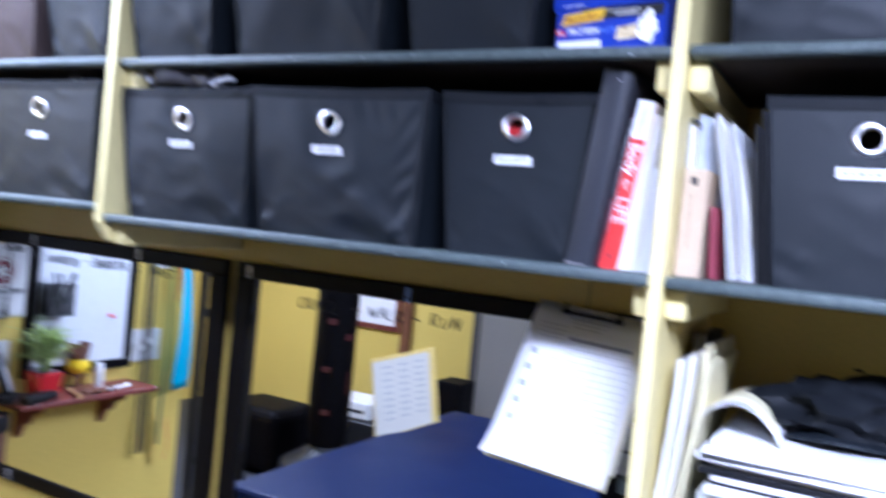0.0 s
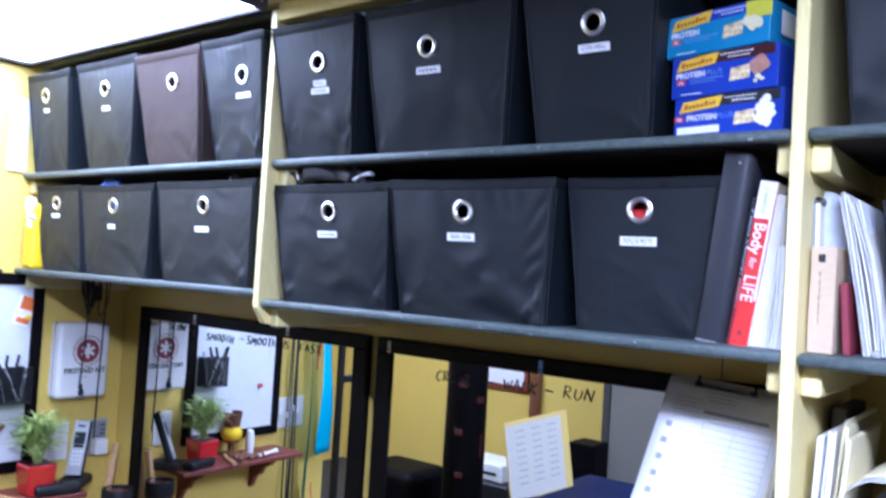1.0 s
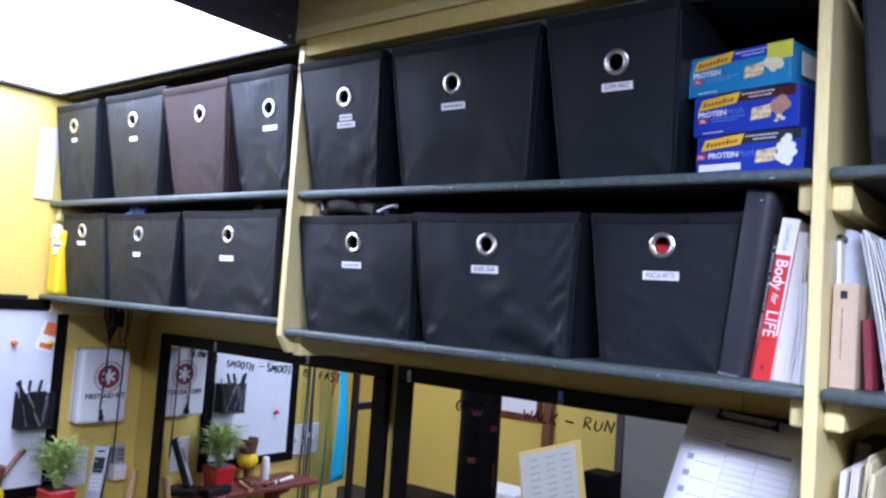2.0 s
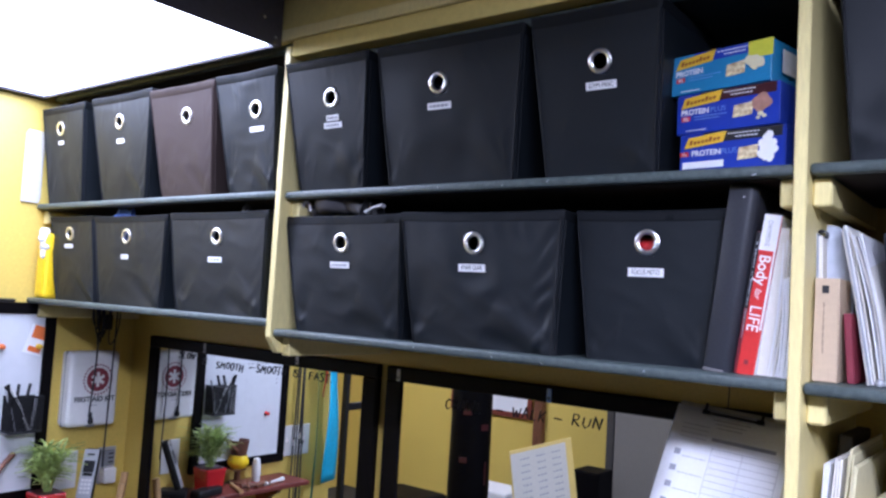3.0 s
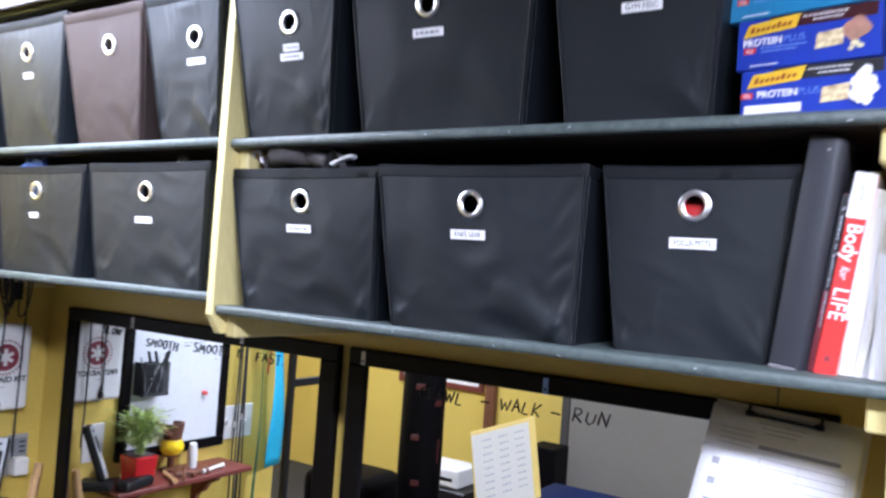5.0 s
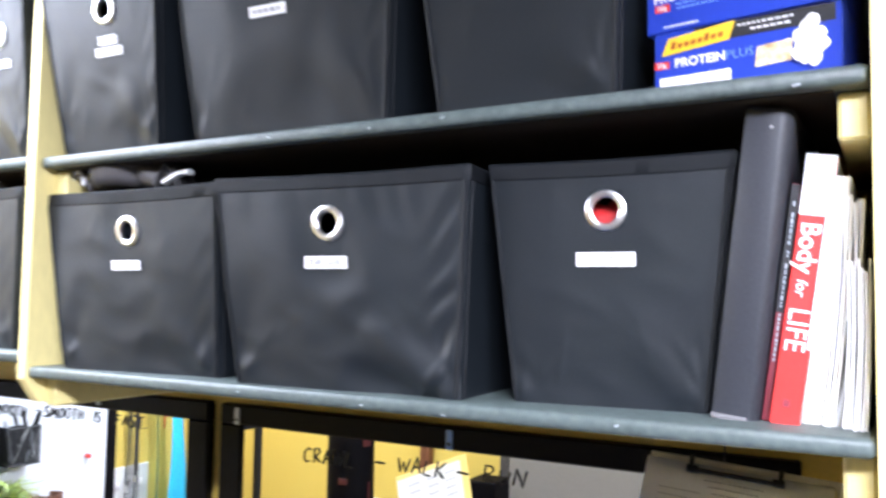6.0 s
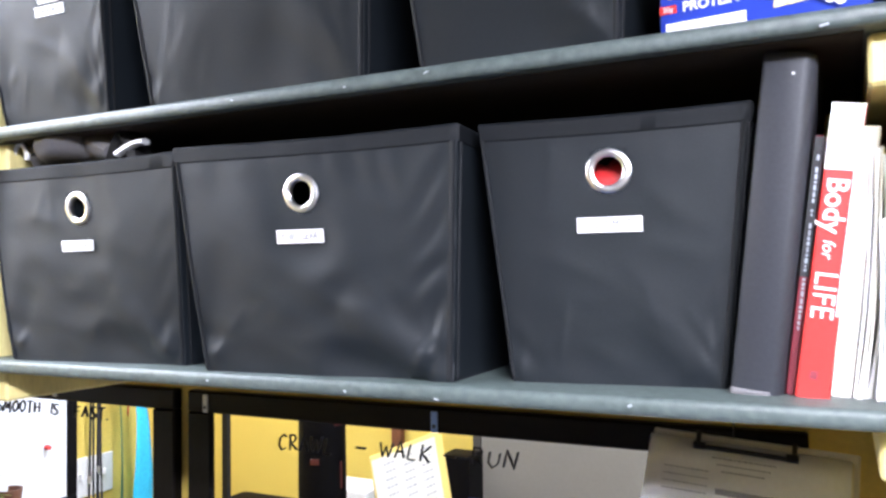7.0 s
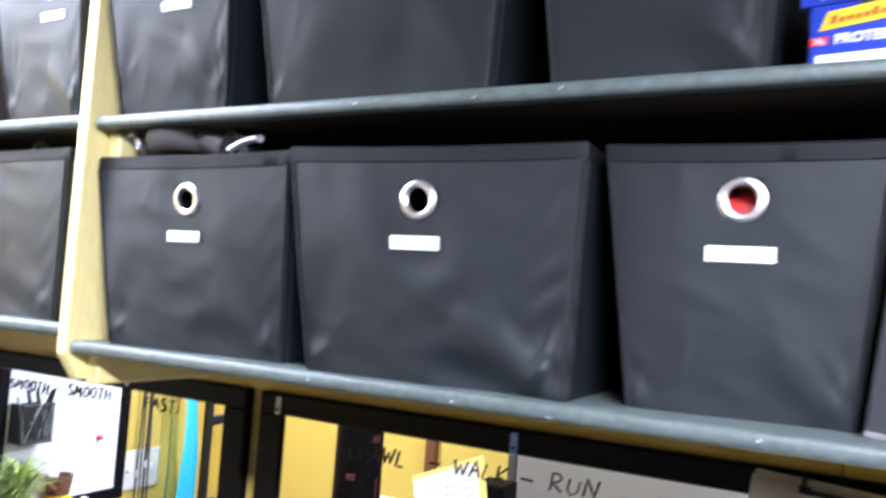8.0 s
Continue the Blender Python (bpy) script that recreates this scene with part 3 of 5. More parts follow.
tube(bm, [(0.105 + 0.005 * i, -0.01, 0.165 + 0.04 * math.sin(math.pi * i / 9)) for i in range(10)], 0.011, 8, flat=1.8)
part("black_loop", bm, M_BLACK, gear, smooth=True)
bm = bmesh.new()
tube(bm, [(-0.062 + 0.014 * math.cos(a), -0.025, 0.185 + 0.022 * math.sin(a)) for a in (math.pi * k / 10 for k in range(11))], 0.0035, 6)
part("white_ring", bm, M_WHITE, gear, "white plastic ring", True)
bm = bmesh.new()
tube(bm, [(0.128 + 0.006 * i, -0.028, 0.176 + 0.015 * math.sin(math.pi * (0.05 + 0.5 * i / 8))) for i in range(9)], 0.0045, 6, flat=1.6)
part("silver_trim", bm, M_SILVER, gear, "silver reflective trim", True)

# three protein bar cartons
BX = 0.172


def carton(m, cover, band, accent, seed, label, word, second=True):
    """A carton with a tear-open lid; origin at the middle of its front bottom edge."""
    ob = thing("snack_carton", m, label, "carton", "stacked snack cartons")
    w, h, d = BX, 0.066, 0.13
    part("carton_body", bx(0, d / 2, h / 2, w, d, h - 0.0006, bev=0.0012), cover, ob)
    y = -0.0004
    bm = bmesh.new()
    box(bm, 0.018, y, h - 0.009, w - 0.046, 0.0006, 0.016, 0)
    part("top_band", bm, band, ob, "dark band along the top")
    bm = bmesh.new()
    vs = [bm.verts.new(p) for p in ((-0.078, y - 0.0006, h - 0.024), (-0.012, y - 0.0006, h - 0.018), (-0.006, y - 0.0006, h - 0.0005), (-0.071, y - 0.0006, h - 0.007))]
    bm.faces.new(vs)
    logo = part("logo_patch", bm, M_YEL, ob, "slanted yellow logo patch")
    bm = bmesh.new()
    for n_ in range(8):
        u0, tall_ = -0.069 + 0.0066 * n_, 0.0078 if n_ in (0, 5) else 0.0052
        z0_ = h - 0.0188 + 0.00062 * n_
        bm.faces.new([bm.verts.new(p) for p in ((u0, y - 0.001, z0_), (u0 + 0.0048, y - 0.001, z0_ + 0.0004), (u0 + 0.0062, y - 0.001, z0_ + tall_), (u0 + 0.0014, y - 0.001, z0_ + tall_ - 0.0004))])
    part("logo_bar", bm, M_LOGO, logo)
    fy = Matrix.Translation((-0.053, y - 0.0005, h - 0.031)) @ FRONT
    if seed == 1:
        fy = fy @ Matrix.Translation((0.013, -0.002, 0))
    writing("PROTEIN", 0.0122, fy, M_LABELW, ob, bold=0.00035)
    if second:
        writing("PLUS", 0.0122, Matrix.Translation((-0.013 if seed > 1 else -0.002, y - 0.0005, h - 0.031 - (0.002 if seed == 1 else 0))) @ FRONT, M_PALEBLUE, ob, bold=-0.0002)
    px, pz = (-0.069, h - 0.041) if seed > 1 else (-0.078, h - 0.033)
    part("weight_patch", bx(px, y, pz, 0.0155, 0.0007, 0.0075, bev=0), M_RED, ob, "small red weight patch")
    writing("20g", 0.0066, Matrix.Translation((px, y - 0.0007, pz)) @ FRONT, M_LABELW, ob)
    if seed > 1:
        bar_text(ob, -0.026, h - 0.039, 0.058, 0.0013, y, M_PALEBLUE, 12, seed)
        bar_text(ob, -0.032, h - 0.0435, 0.044, 0.0013, y, M_PALEBLUE, 10, seed + 1)
    bar_text(ob, -0.05, 0.0055, 0.035, 0.0017, y, M_LABELW, 9, seed + 2)
    bar_text(ob, 0.022, h - 0.006, 0.052, 0.0017, y - 0.0005, M_LABELW, 11, seed + 3)
    bar_text(ob, 0.026, h - 0.0115, 0.036, 0.0018, y - 0.0005, M_LABELW, 8, seed + 4)
    # picture of a bar with its garnish
    bm = bmesh.new()
    vs = [bm.verts.new(p) for p in ((0.012, y - 0.001, h - 0.049), (0.044, y - 0.001, h - 0.047), (0.045, y - 0.001, h - 0.027), (0.014, y - 0.001, h - 0.030))]
    bm.faces.new(vs)
    part("bar_picture", bm, M_FOOD, ob, "printed picture of a cereal bar")
    rnd = random.Random(seed)
    spots = {1: [(0.06 + 0.011 * math.cos(2.4 * k) * (k / 13) ** 0.5, 0.033 + 0.021 * math.sin(2.4 * k) * (k / 13) ** 0.5, 0.0062) for k in range(14)],
             2: [(0.052, 0.036, 0.0095), (0.06, 0.04, 0.010), (0.066, 0.034, 0.009), (0.058, 0.029, 0.0085)],
             3: [(0.06, 0.034, 0.010), (0.052, 0.036, 0.008), (0.068, 0.031, 0.009), (0.06, 0.027, 0.007)]}[seed]
    for n_, (u, v, r) in enumerate(spots):
        bm = bmesh.new()
        ph = rnd.uniform(0, 6)
        bm.faces.new([bm.verts.new((u + r * math.cos(a) * (1 + 0.1 * math.cos(3 * a + ph)), y - 0.0014 - 0.0002 * n_, v + r * math.sin(a) * (1 + 0.12 * math.sin(2 * a + ph)))) for a in (2 * math.pi * k / 20 for k in range(20))])
        part("garnish_picture", bm, accent, ob, "printed garnish beside the bar")
    if seed == 2:
        for u, v, r in ((0.058, 0.018, 0.005), (0.064, 0.014, 0.004), (0.054, 0.012, 0.0035)):
            bm = bmesh.new()
            bm.faces.new([bm.verts.new((u + r * math.cos(a), y - 0.0024, v + 0.7 * r * math.sin(a))) for a in (2 * math.pi * k / 14 for k in range(14))])
            part("nut_picture", bm, M_CREAM, ob, "printed pale nut")
    return ob


c1 = carton(pose(1.012, -0.311, 1.8597, 0, 0, -8), M_BLUEBOX, M_INK, M_LABELW, 1, "blue snack carton with white flower garnish print", "PROTEIN")
part("price_sticker", bx(-0.045, -0.0012, 0.0145, 0.07, 0.0006, 0.011, bev=0.0002), M_LABELW, c1, "white sticker")
carton(pose(1.003, -0.311, 1.9262, 0, 0, -10), M_BLUEBOX, M_DKBROWN, M_PINK, 2, "blue snack carton with dark brown nut print", "PROTEIN")
c3 = carton(pose(0.990, -0.310, 1.9927, 0, 0, -12), M_SKYBOX, M_BLUEBOX, M_CREAM, 3, "sky blue snack carton with a lime corner patch", "PROTEIN", False)
part("corner_patch", bx(0.069, -0.0011, 0.052, 0.04, 0.0006, 0.026, bev=0), M_LIME, c3, "lime yellow corner patch")
part("side_panel_print", bx(0.0912, 0.05, 0.034, 0.0006, 0.05, 0.036, bev=0), M_WHITEP, c3, "pale print on the end flap")


# ---- binder, books and papers ----
def lean(x, y, z, deg, back=0.0, rz=0.0):
    """Stands at x, leans to the right by deg."""
    return Matrix.Translation((x, y, z)) @ Euler((radians(-back), radians(deg), radians(rz))).to_matrix().to_4x4()


def book(m, w, h, d, cover, label, name="book", pages=M_PAGES, category="book", back=None):
    """Spine faces -y; origin at the spine's bottom left corner."""
    ob = thing(name, m, label, category, "books and papers on the shelf")
    bm = bmesh.new()
    c = 0.0022
    box(bm, w / 2, c, h / 2, w, 2 * c, h, 0.0012)
    part("spine", bm, cover, ob, smooth=False)
    part("front_cover", bx(c / 2, d / 2 + c, h / 2, c, d, h, bev=0.0006), cover, ob)
    part("back_cover", bx(w - c / 2, d / 2 + c, h / 2, c, d, h, bev=0.0006), back or cover, ob)
    part("page_block", bx(w / 2, d / 2 + c, h / 2, w - 2 * c - 0.0006, d - 0.006, h - 0.006, bev=0.0004), pages, ob, "block of pages")
    return ob


binder = thing("ring_binder", lean(0.981, -0.312, ZM, 6.8, -1.4, 0), "tall black ring binder leaning on a shelf", "binder", "books and papers on the shelf")
BH = 0.2905
# the spine's cross-section: flat in front, with a broad round shoulder on one side
sec = [(0.0, 0.014), (0.0004, 0.003), (0.003, 0.0)] + [(0.031 + 0.0115 * math.sin(k * math.pi / 14), 0.015 - 0.015 * math.cos(k * math.pi / 14)) for k in range(8)] + [(0.0425, 0.018)]
bm = bmesh.new()
spine_rows = [[bm.verts.new((x + (0.0212 - x) * q, y + q * 0.01, z)) for x, y in sec] for z, q in ((0.0, 0.06), (0.002, 0.0), (BH - 0.005, 0.0), (BH - 0.0012, 0.05), (BH, 0.16))]
for p, q in zip(spine_rows, spine_rows[1:]):
    for k in range(len(sec)):
        bm.faces.new((p[k], p[(k + 1) % len(sec)], q[(k + 1) % len(sec)], q[k]))
bm.faces.new(spine_rows[0][::-1])
bm.faces.new(spine_rows[-1])
spine_ob = part("spine", bm, M_BINDER, binder, smooth=True)
spine_ob.data.set_sharp_from_angle(angle=radians(55))
part("front_cover", bx(0.0015, 0.138, BH / 2, 0.003, 0.25, BH - 0.002, bev=0.001), M_BINDER, binder)
part("back_cover", bx(0.041, 0.142, BH / 2, 0.003, 0.25, BH - 0.002, bev=0.001), M_BINDER, binder)
part("paper_stack", bx(0.0212, 0.132, 0.139, 0.034, 0.22, 0.266, bev=0.001), M_PAGES, binder)
bm = bmesh.new()
box(bm, 0.0165, 0.0012, 0.0032, 0.0325, 0.0052, 0.006, 0.002, seg=2)
part("foot_band", bm, M_CHARCOAL, binder, "scuffed charcoal strip at the foot of the spine")
bm = bmesh.new()
lathe(bm, [(0.0001, -0.0012), (0.0012, -0.001), (0.0016, 0.0)], 10, (0.025, -0.0002, 0.272), "y")
part("rivet", bm, M_SILVER, binder, smooth=True)

body_book = book(lean(1.0325, -0.312, ZM, 8.0, 1.2), 0.0255, 0.244, 0.17, M_RED, "thick red and white hardback fitness book", back=M_WHITE)
part("spine_top", bx(0.0125, -0.0004, 0.217, 0.0252, 0.0006, 0.055, bev=0), M_WHITE, body_book, "white upper part of the spine")
part("spine_edge", bx(0.0237, -0.0006, 0.130, 0.0028, 0.0006, 0.12, bev=0), M_WHITE, body_book)
TURN = Euler((0, 0, radians(-90))).to_matrix().to_4x4()


def spine_text(parent, text, x, z, size, mat, squeeze=1.0, y=-0.0012, bold=0.0, shear=0.0):
    writing(text, size, Matrix.Translation((x, y, z)) @ FRONT @ TURN, mat, parent, squeeze=squeeze, bold=bold, shear=shear)


spine_text(body_book, "Body", 0.0112, 0.160, 0.0235, M_LABELW, 0.95, bold=0.0003)
spine_text(body_book, "for", 0.0105, 0.124, 0.0135, M_LABELW, 0.95, shear=0.2)
spine_text(body_book, "LIFE", 0.0112, 0.086, 0.0245, M_LABELW, 0.95)
spine_text(body_book, "CHAMPIONS", 0.0105, 0.216, 0.0095, M_GREYINK, 0.72)
part("publisher_mark", bx(0.012, -0.0008, 0.02, 0.006, 0.0006, 0.007, bev=0), M_MAROON, body_book)

thin = book(lean(1.0245, -0.300, ZM, 7.5), 0.0075, 0.219, 0.16, M_MAROON, "thin dark red paperback beside a thicker book")
part("spine_top", bx(0.0037, -0.0004, 0.159, 0.0073, 0.0006, 0.118, bev=0), M_INK, thin, "black upper part of the spine")
bm = bmesh.new()
rnd = random.Random(41)
zz = 0.055
while zz < 0.2:
    ln = rnd.choice((0.002, 0.003, 0.0045))
    box(bm, 0.004, -0.0009, zz + ln / 2, rnd.uniform(0.0012, 0.0022), 0.0005, ln, 0)
    zz += ln + rnd.choice((0.0012, 0.0014, 0.0016, 0.006))
part("print_bar", bm, M_SLEEVE, thin)
book(lean(1.0592, -0.300, ZM, 7), 0.0155, 0.224, 0.16, M_PAGES, "pale paperback with worn page edges")


def sheets(m, n, h, d, mat, label, seed, gap=0.0018, bow=0.012, category="papers", full=0.62):
    """Loose sheets standing on edge, each slightly bowed, thin edges to the room."""
    ob = thing("paper_sheaf", m, label, category, "books and papers on the shelf")
    rnd = random.Random(seed)
    for i in range(n):
        bm = bmesh.new()
        bo, dh, dy = rnd.uniform(0.2, 1) * bow, rnd.uniform(-0.012, 0.0), rnd.uniform(0, 0.012)
        grid = [[bm.verts.new((i * gap + bo * math.sin(math.pi * k / 8) + 0.3 * bo * (j / 3), dy + (d - dy) * j / 3, (h + dh) * k / 8)) for k in range(9)] for j in range(4)]
        fs = [bm.faces.new((grid[j][k], grid[j + 1][k], grid[j + 1][k + 1], grid[j][k + 1])) for j in range(3) for k in range(8)]
        r = bmesh.ops.extrude_face_region(bm, geom=fs)
        bmesh.ops.translate(bm, verts=[e for e in r["geom"] if isinstance(e, bmesh.types.BMVert)], vec=(gap * full, 0, 0))
        part("sheet", bm, mat if not isinstance(mat, (list, tuple)) else mat[i % len(mat)], ob, smooth=False)
    return ob


sheets(lean(1.0755, -0.309, ZM, 5), 8, 0.205, 0.19, [M_WHITE, M_PAGES], "loose white magazines standing on edge", 3, gap=0.0024, bow=0.008, full=0.88)
sheets(lean(1.092, -0.325, ZM, 2), 7, 0.148, 0.18, M_WHITE, "low stack of white booklets on edge", 5, gap=0.0028, bow=0.003, full=0.86)

# right of the second divider
nb = thing("notebook", lean(1.136, -0.30, ZM, -1), "spiral notebook with a grey translucent cover", "notebook", "books and papers on the shelf")
part("cover", bx(0.006, 0.09, 0.105, 0.0015, 0.18, 0.215, bev=0.0005), M_SLEEVE, nb)
part("page_block", bx(0.0105, 0.09, 0.104, 0.006, 0.176, 0.21, bev=0.0006), M_PAGES, nb)
for k in range(5):
    bm = bmesh.new()
    tube(bm, [(0.01 + 0.006 * math.cos(a), 0.01 + 0.006 * k, 0.212 + 0.0065 * math.sin(a)) for a in (math.pi * j / 8 for j in range(17))], 0.0008, 5)
    part("wire_ring", bm, M_INK, nb, smooth=True)
curl = thing("plastic_sleeve", lean(1.153, -0.29, ZM, 0), "curled grey translucent plastic document sleeve", "document sleeve", "books and papers on the shelf")
bm = bmesh.new()
gr = [[bm.verts.new((-0.014 + 0.04 * u / 6 + 0.006 * (v / 10) ** 3, 0.02 + 0.05 * (u / 6) ** 2, 0.228 * v / 10 * (1 - 0.22 * (u / 6) ** 3))) for v in range(11)] for u in range(7)]
for u in range(6):
    for v in range(10):
        bm.faces.new((gr[u][v], gr[u + 1][v], gr[u + 1][v + 1], gr[u][v + 1]))
sl = part("sleeve_sheet", bm, M_SLEEVE, curl, smooth=True)
sl.modifiers.new("thickness", "SOLIDIFY").thickness = 0.0012
tan = thing("slim_carton", lean(1.1395, -0.315, ZM, 0.5), "slim tan cardboard product box", "carton", "books and papers on the shelf")
part("carton_body", bx(0.0165, 0.07, 0.0735, 0.033, 0.14, 0.147, bev=0.0012), M_TAN, tan)
part("black_mark", bx(0.0145, -0.0003, 0.131, 0.009, 0.0007, 0.011, bev=0), M_INK, tan)
bm = bmesh.new()
for k in range(7):
    box(bm, 0.013, -0.0003, 0.108 - 0.0105 * k, 0.0009, 0.0006, 0.0088, 0)
part("print_bar", bm, M_DKBROWN, tan)
book(lean(1.1835, -0.305, ZM, -4), 0.010, 0.098, 0.15, M_MAROON, "small maroon booklet leaning among papers")
sheets(lean(1.207, -0.30, ZM, -10), 4, 0.232, 0.18, [M_PAGES, M_SLEEVE, M_WHITE, M_PAGES], "white and grey document folders leaning together", 7, gap=0.0035, bow=0.004)
# the one dark sheet paints the shaded gap between the papers
sheets(lean(1.225, -0.308, ZM, -11), 6, 0.222, 0.18, [M_WHITE, M_PAGES, M_DARKGREY, M_WHITE, M_PAGES, M_WHITE], "loose white papers leaning together, one dark sheet as a shaded gap", 9, gap=0.0024, bow=0.008)
for k, (dx, hh) in enumerate(((0, 0.215), (0.011, 0.235))):
    f = thing("black_folder", lean(1.243 + dx * 0.8, -0.285, ZM, -6), "thin black document folder standing on edge", "folder", "books and papers on the shelf")
    part("folder_cover", bx(0.003, 0.1, hh / 2, 0.005, 0.2, hh, bev=0.0015), M_BLACK, f)
bm = bmesh.new()
lathe(bm, [(0.0001, -0.006), (0.006, -0.004), (0.007, 0.0), (0.005, 0.004), (0.0001, 0.005)], 12)
kn = new("binder_clip_knob", finish("binder_clip_knob", bm, M_SILVER, True))
kn.matrix_basis = pose(1.228, -0.325, ZM + 0.0065)
tagged(kn, "small silver round clip lying on the shelf", "clip")


# ---- mirrors on the back wall ----
def wall_mirror(name, x0, x1, z0, z1, clips, label, fw=0.052, ft=0.036):
    ob = thing(name, pose(0, YB, 0), label, "mirror", "framed wall mirrors", "")
    yf, yg = -0.022, -0.0155
    for nm, b in (("frame_top", (x0, z1 - ft, x1, z1)), ("frame_bottom", (x0, z0, x1, z0 + ft)), ("frame_side", (x0, z0 + ft, x0 + fw, z1 - ft)), ("frame_side", (x1 - fw, z0 + ft, x1, z1 - ft))):
        part(nm, bx((b[0] + b[2]) / 2, yf / 2 - 0.0005, (b[1] + b[3]) / 2, b[2] - b[0], -yf - 0.001, b[3] - b[1], bev=0.003), M_BLACKP, ob)
    glass = part("mirror_pane", bx((x0 + x1) / 2, yg / 2 - 0.001, (z0 + z1) / 2, x1 - x0 - 2 * fw + 0.004, -yg - 0.002, z1 - z0 - 2 * ft + 0.004, bev=0), M_MIRROR, ob, "clear silvered mirror glass")
    for cx, cz in clips:
        c = part("mounting_clip", bx(cx, yf - 0.0015, cz, 0.011, 0.003, 0.03, bev=0.001), M_PALEBLUE if cx > 0.5 else M_SILVER, ob, "small metal mounting clip with a screw")
        bm = bmesh.new()
        lathe(bm, [(0.0001, -0.0016), (0.0028, -0.001), (0.003, 0.0)], 8, (cx, yf - 0.003, cz - 0.006), "y")
        part("screw", bm, M_INK, c, smooth=True)
    return ob, yg


ZT = 1.463
m1, yg = wall_mirror("wall_mirror", -0.998, 0.031, 0.757, ZT, [(-0.694, 1.446), (-0.27, 1.449), (-0.72, 0.775), (-0.3, 0.775)], "wall mirror in a black wooden frame with marker writing")
m2, yg = wall_mirror("wall_mirror", 0.061, 1.029, 0.757, ZT, [(0.104, 1.443), (0.537, 1.443)], "wall mirror in a black wooden frame with handwritten words")


STROKES = {
    "S": [((0.55, 0.9), (0.3, 1.0), (0.08, 0.82), (0.22, 0.56), (0.5, 0.4), (0.52, 0.14), (0.28, 0.0), (0.03, 0.12))],
    "L": [((0.08, 1.0), (0.06, 0.5), (0.05, 0.02), (0.3, 0.0), (0.52, 0.04))],
    "O": [((0.35, 1.0), (0.08, 0.75), (0.06, 0.3), (0.3, 0.0), (0.58, 0.25), (0.6, 0.7), (0.35, 1.0))],
    "W": [((0.0, 1.0), (0.1, 0.5), (0.2, 0.0), (0.4, 0.75), (0.6, 0.0), (0.72, 0.5), (0.82, 1.0))],
    "I": [((0.16, 1.0), (0.15, 0.5), (0.14, 0.0))],
    "M": [((0.0, 0.0), (0.06, 0.5), (0.14, 1.0), (0.4, 0.35), (0.64, 1.0), (0.72, 0.5), (0.78, 0.0))],
    "T": [((0.0, 0.96), (0.3, 1.0), (0.62, 1.0)), ((0.32, 1.0), (0.3, 0.5), (0.3, 0.0))],
    "H": [((0.06, 1.0), (0.05, 0.5), (0.04, 0.0)), ((0.56, 1.0), (0.56, 0.5), (0.54, 0.0)), ((0.05, 0.5), (0.3, 0.53), (0.56, 0.55))],
    "F": [((0.06, 1.0), (0.05, 0.5), (0.04, 0.0)), ((0.06, 1.0), (0.3, 1.0), (0.54, 0.97)), ((0.05, 0.55), (0.25, 0.55), (0.42, 0.56))],
    "A": [((0.0, 0.0), (0.16, 0.5), (0.32, 1.0), (0.46, 0.5), (0.6, 0.0)), ((0.13, 0.36), (0.3, 0.38), (0.5, 0.36))],
    "C": [((0.56, 0.86), (0.34, 1.0), (0.08, 0.72), (0.06, 0.28), (0.3, 0.0), (0.56, 0.14))],
    "R": [((0.06, 0.0), (0.07, 0.5), (0.06, 1.0), (0.4, 0.98), (0.52, 0.76), (0.36, 0.53), (0.08, 0.5), (0.3, 0.3), (0.6, 0.0))],
    "K": [((0.06, 1.0), (0.05, 0.5), (0.04, 0.0)), ((0.56, 1.0), (0.3, 0.66), (0.07, 0.45), (0.3, 0.3), (0.6, 0.0))],
    "U": [((0.05, 1.0), (0.05, 0.3), (0.28, 0.0), (0.53, 0.3), (0.56, 1.0))],
    "N": [((0.04, 0.0), (0.05, 0.5), (0.06, 1.0), (0.32, 0.5), (0.56, 0.0), (0.57, 0.5), (0.6, 1.0))],
    "-": [((0.0, 0.48), (0.3, 0.5), (0.62, 0.5))],
    ".": [((0.1, 0.0), (0.14, 0.03))],
}


def marker(text, x, z, size, parent, wide=1.0, seed=0):
    """Hand-drawn capitals on the glass, one part for each letter, centred on x and z."""
    rnd = random.Random(seed)
    cap = size * 0.7
    adv = [0.30 if c in "I." else 1.02 if c in "WM" else 0.82 for c in text]
    u = x - cap * wide * (sum(adv) - 0.2) / 2
    for c, w_ in zip(text, adv):
        bm = bmesh.new()
        tl, k, dz = radians(rnd.uniform(-7, 5)), rnd.uniform(0.88, 1.1), rnd.uniform(-0.08, 0.08)
        for st_ in STROKES[c]:
            pts = []
            for a, b in st_:
                a, b = a * wide + 0.12 * b, (b - 0.5) * k + dz
                pts.append((u + cap * (a * math.cos(tl) - b * math.sin(tl)), yg - 0.0014, z + cap * (b * math.cos(tl) + a * math.sin(tl))))
            tube(bm, pts, cap * rnd.uniform(0.048, 0.066), 5)
        part("marker_letter", bm, M_INK, parent)
        u += cap * wide * w_


for k, (w, x, z, s) in enumerate((("SLOW", -0.768, 1.410, 0.030), ("IS", -0.675, 1.40, 0.028), ("SMOOTH", -0.552, 1.395, 0.031), ("-", -0.45, 1.40, 0.036), ("SMOOTH", -0.362, 1.403, 0.031), ("IS", -0.257, 1.405, 0.029), ("FAST.", -0.158, 1.404, 0.031))):
    marker(w, x - 0.025, z + 0.004, s, m1, 1.2, 20 + k)
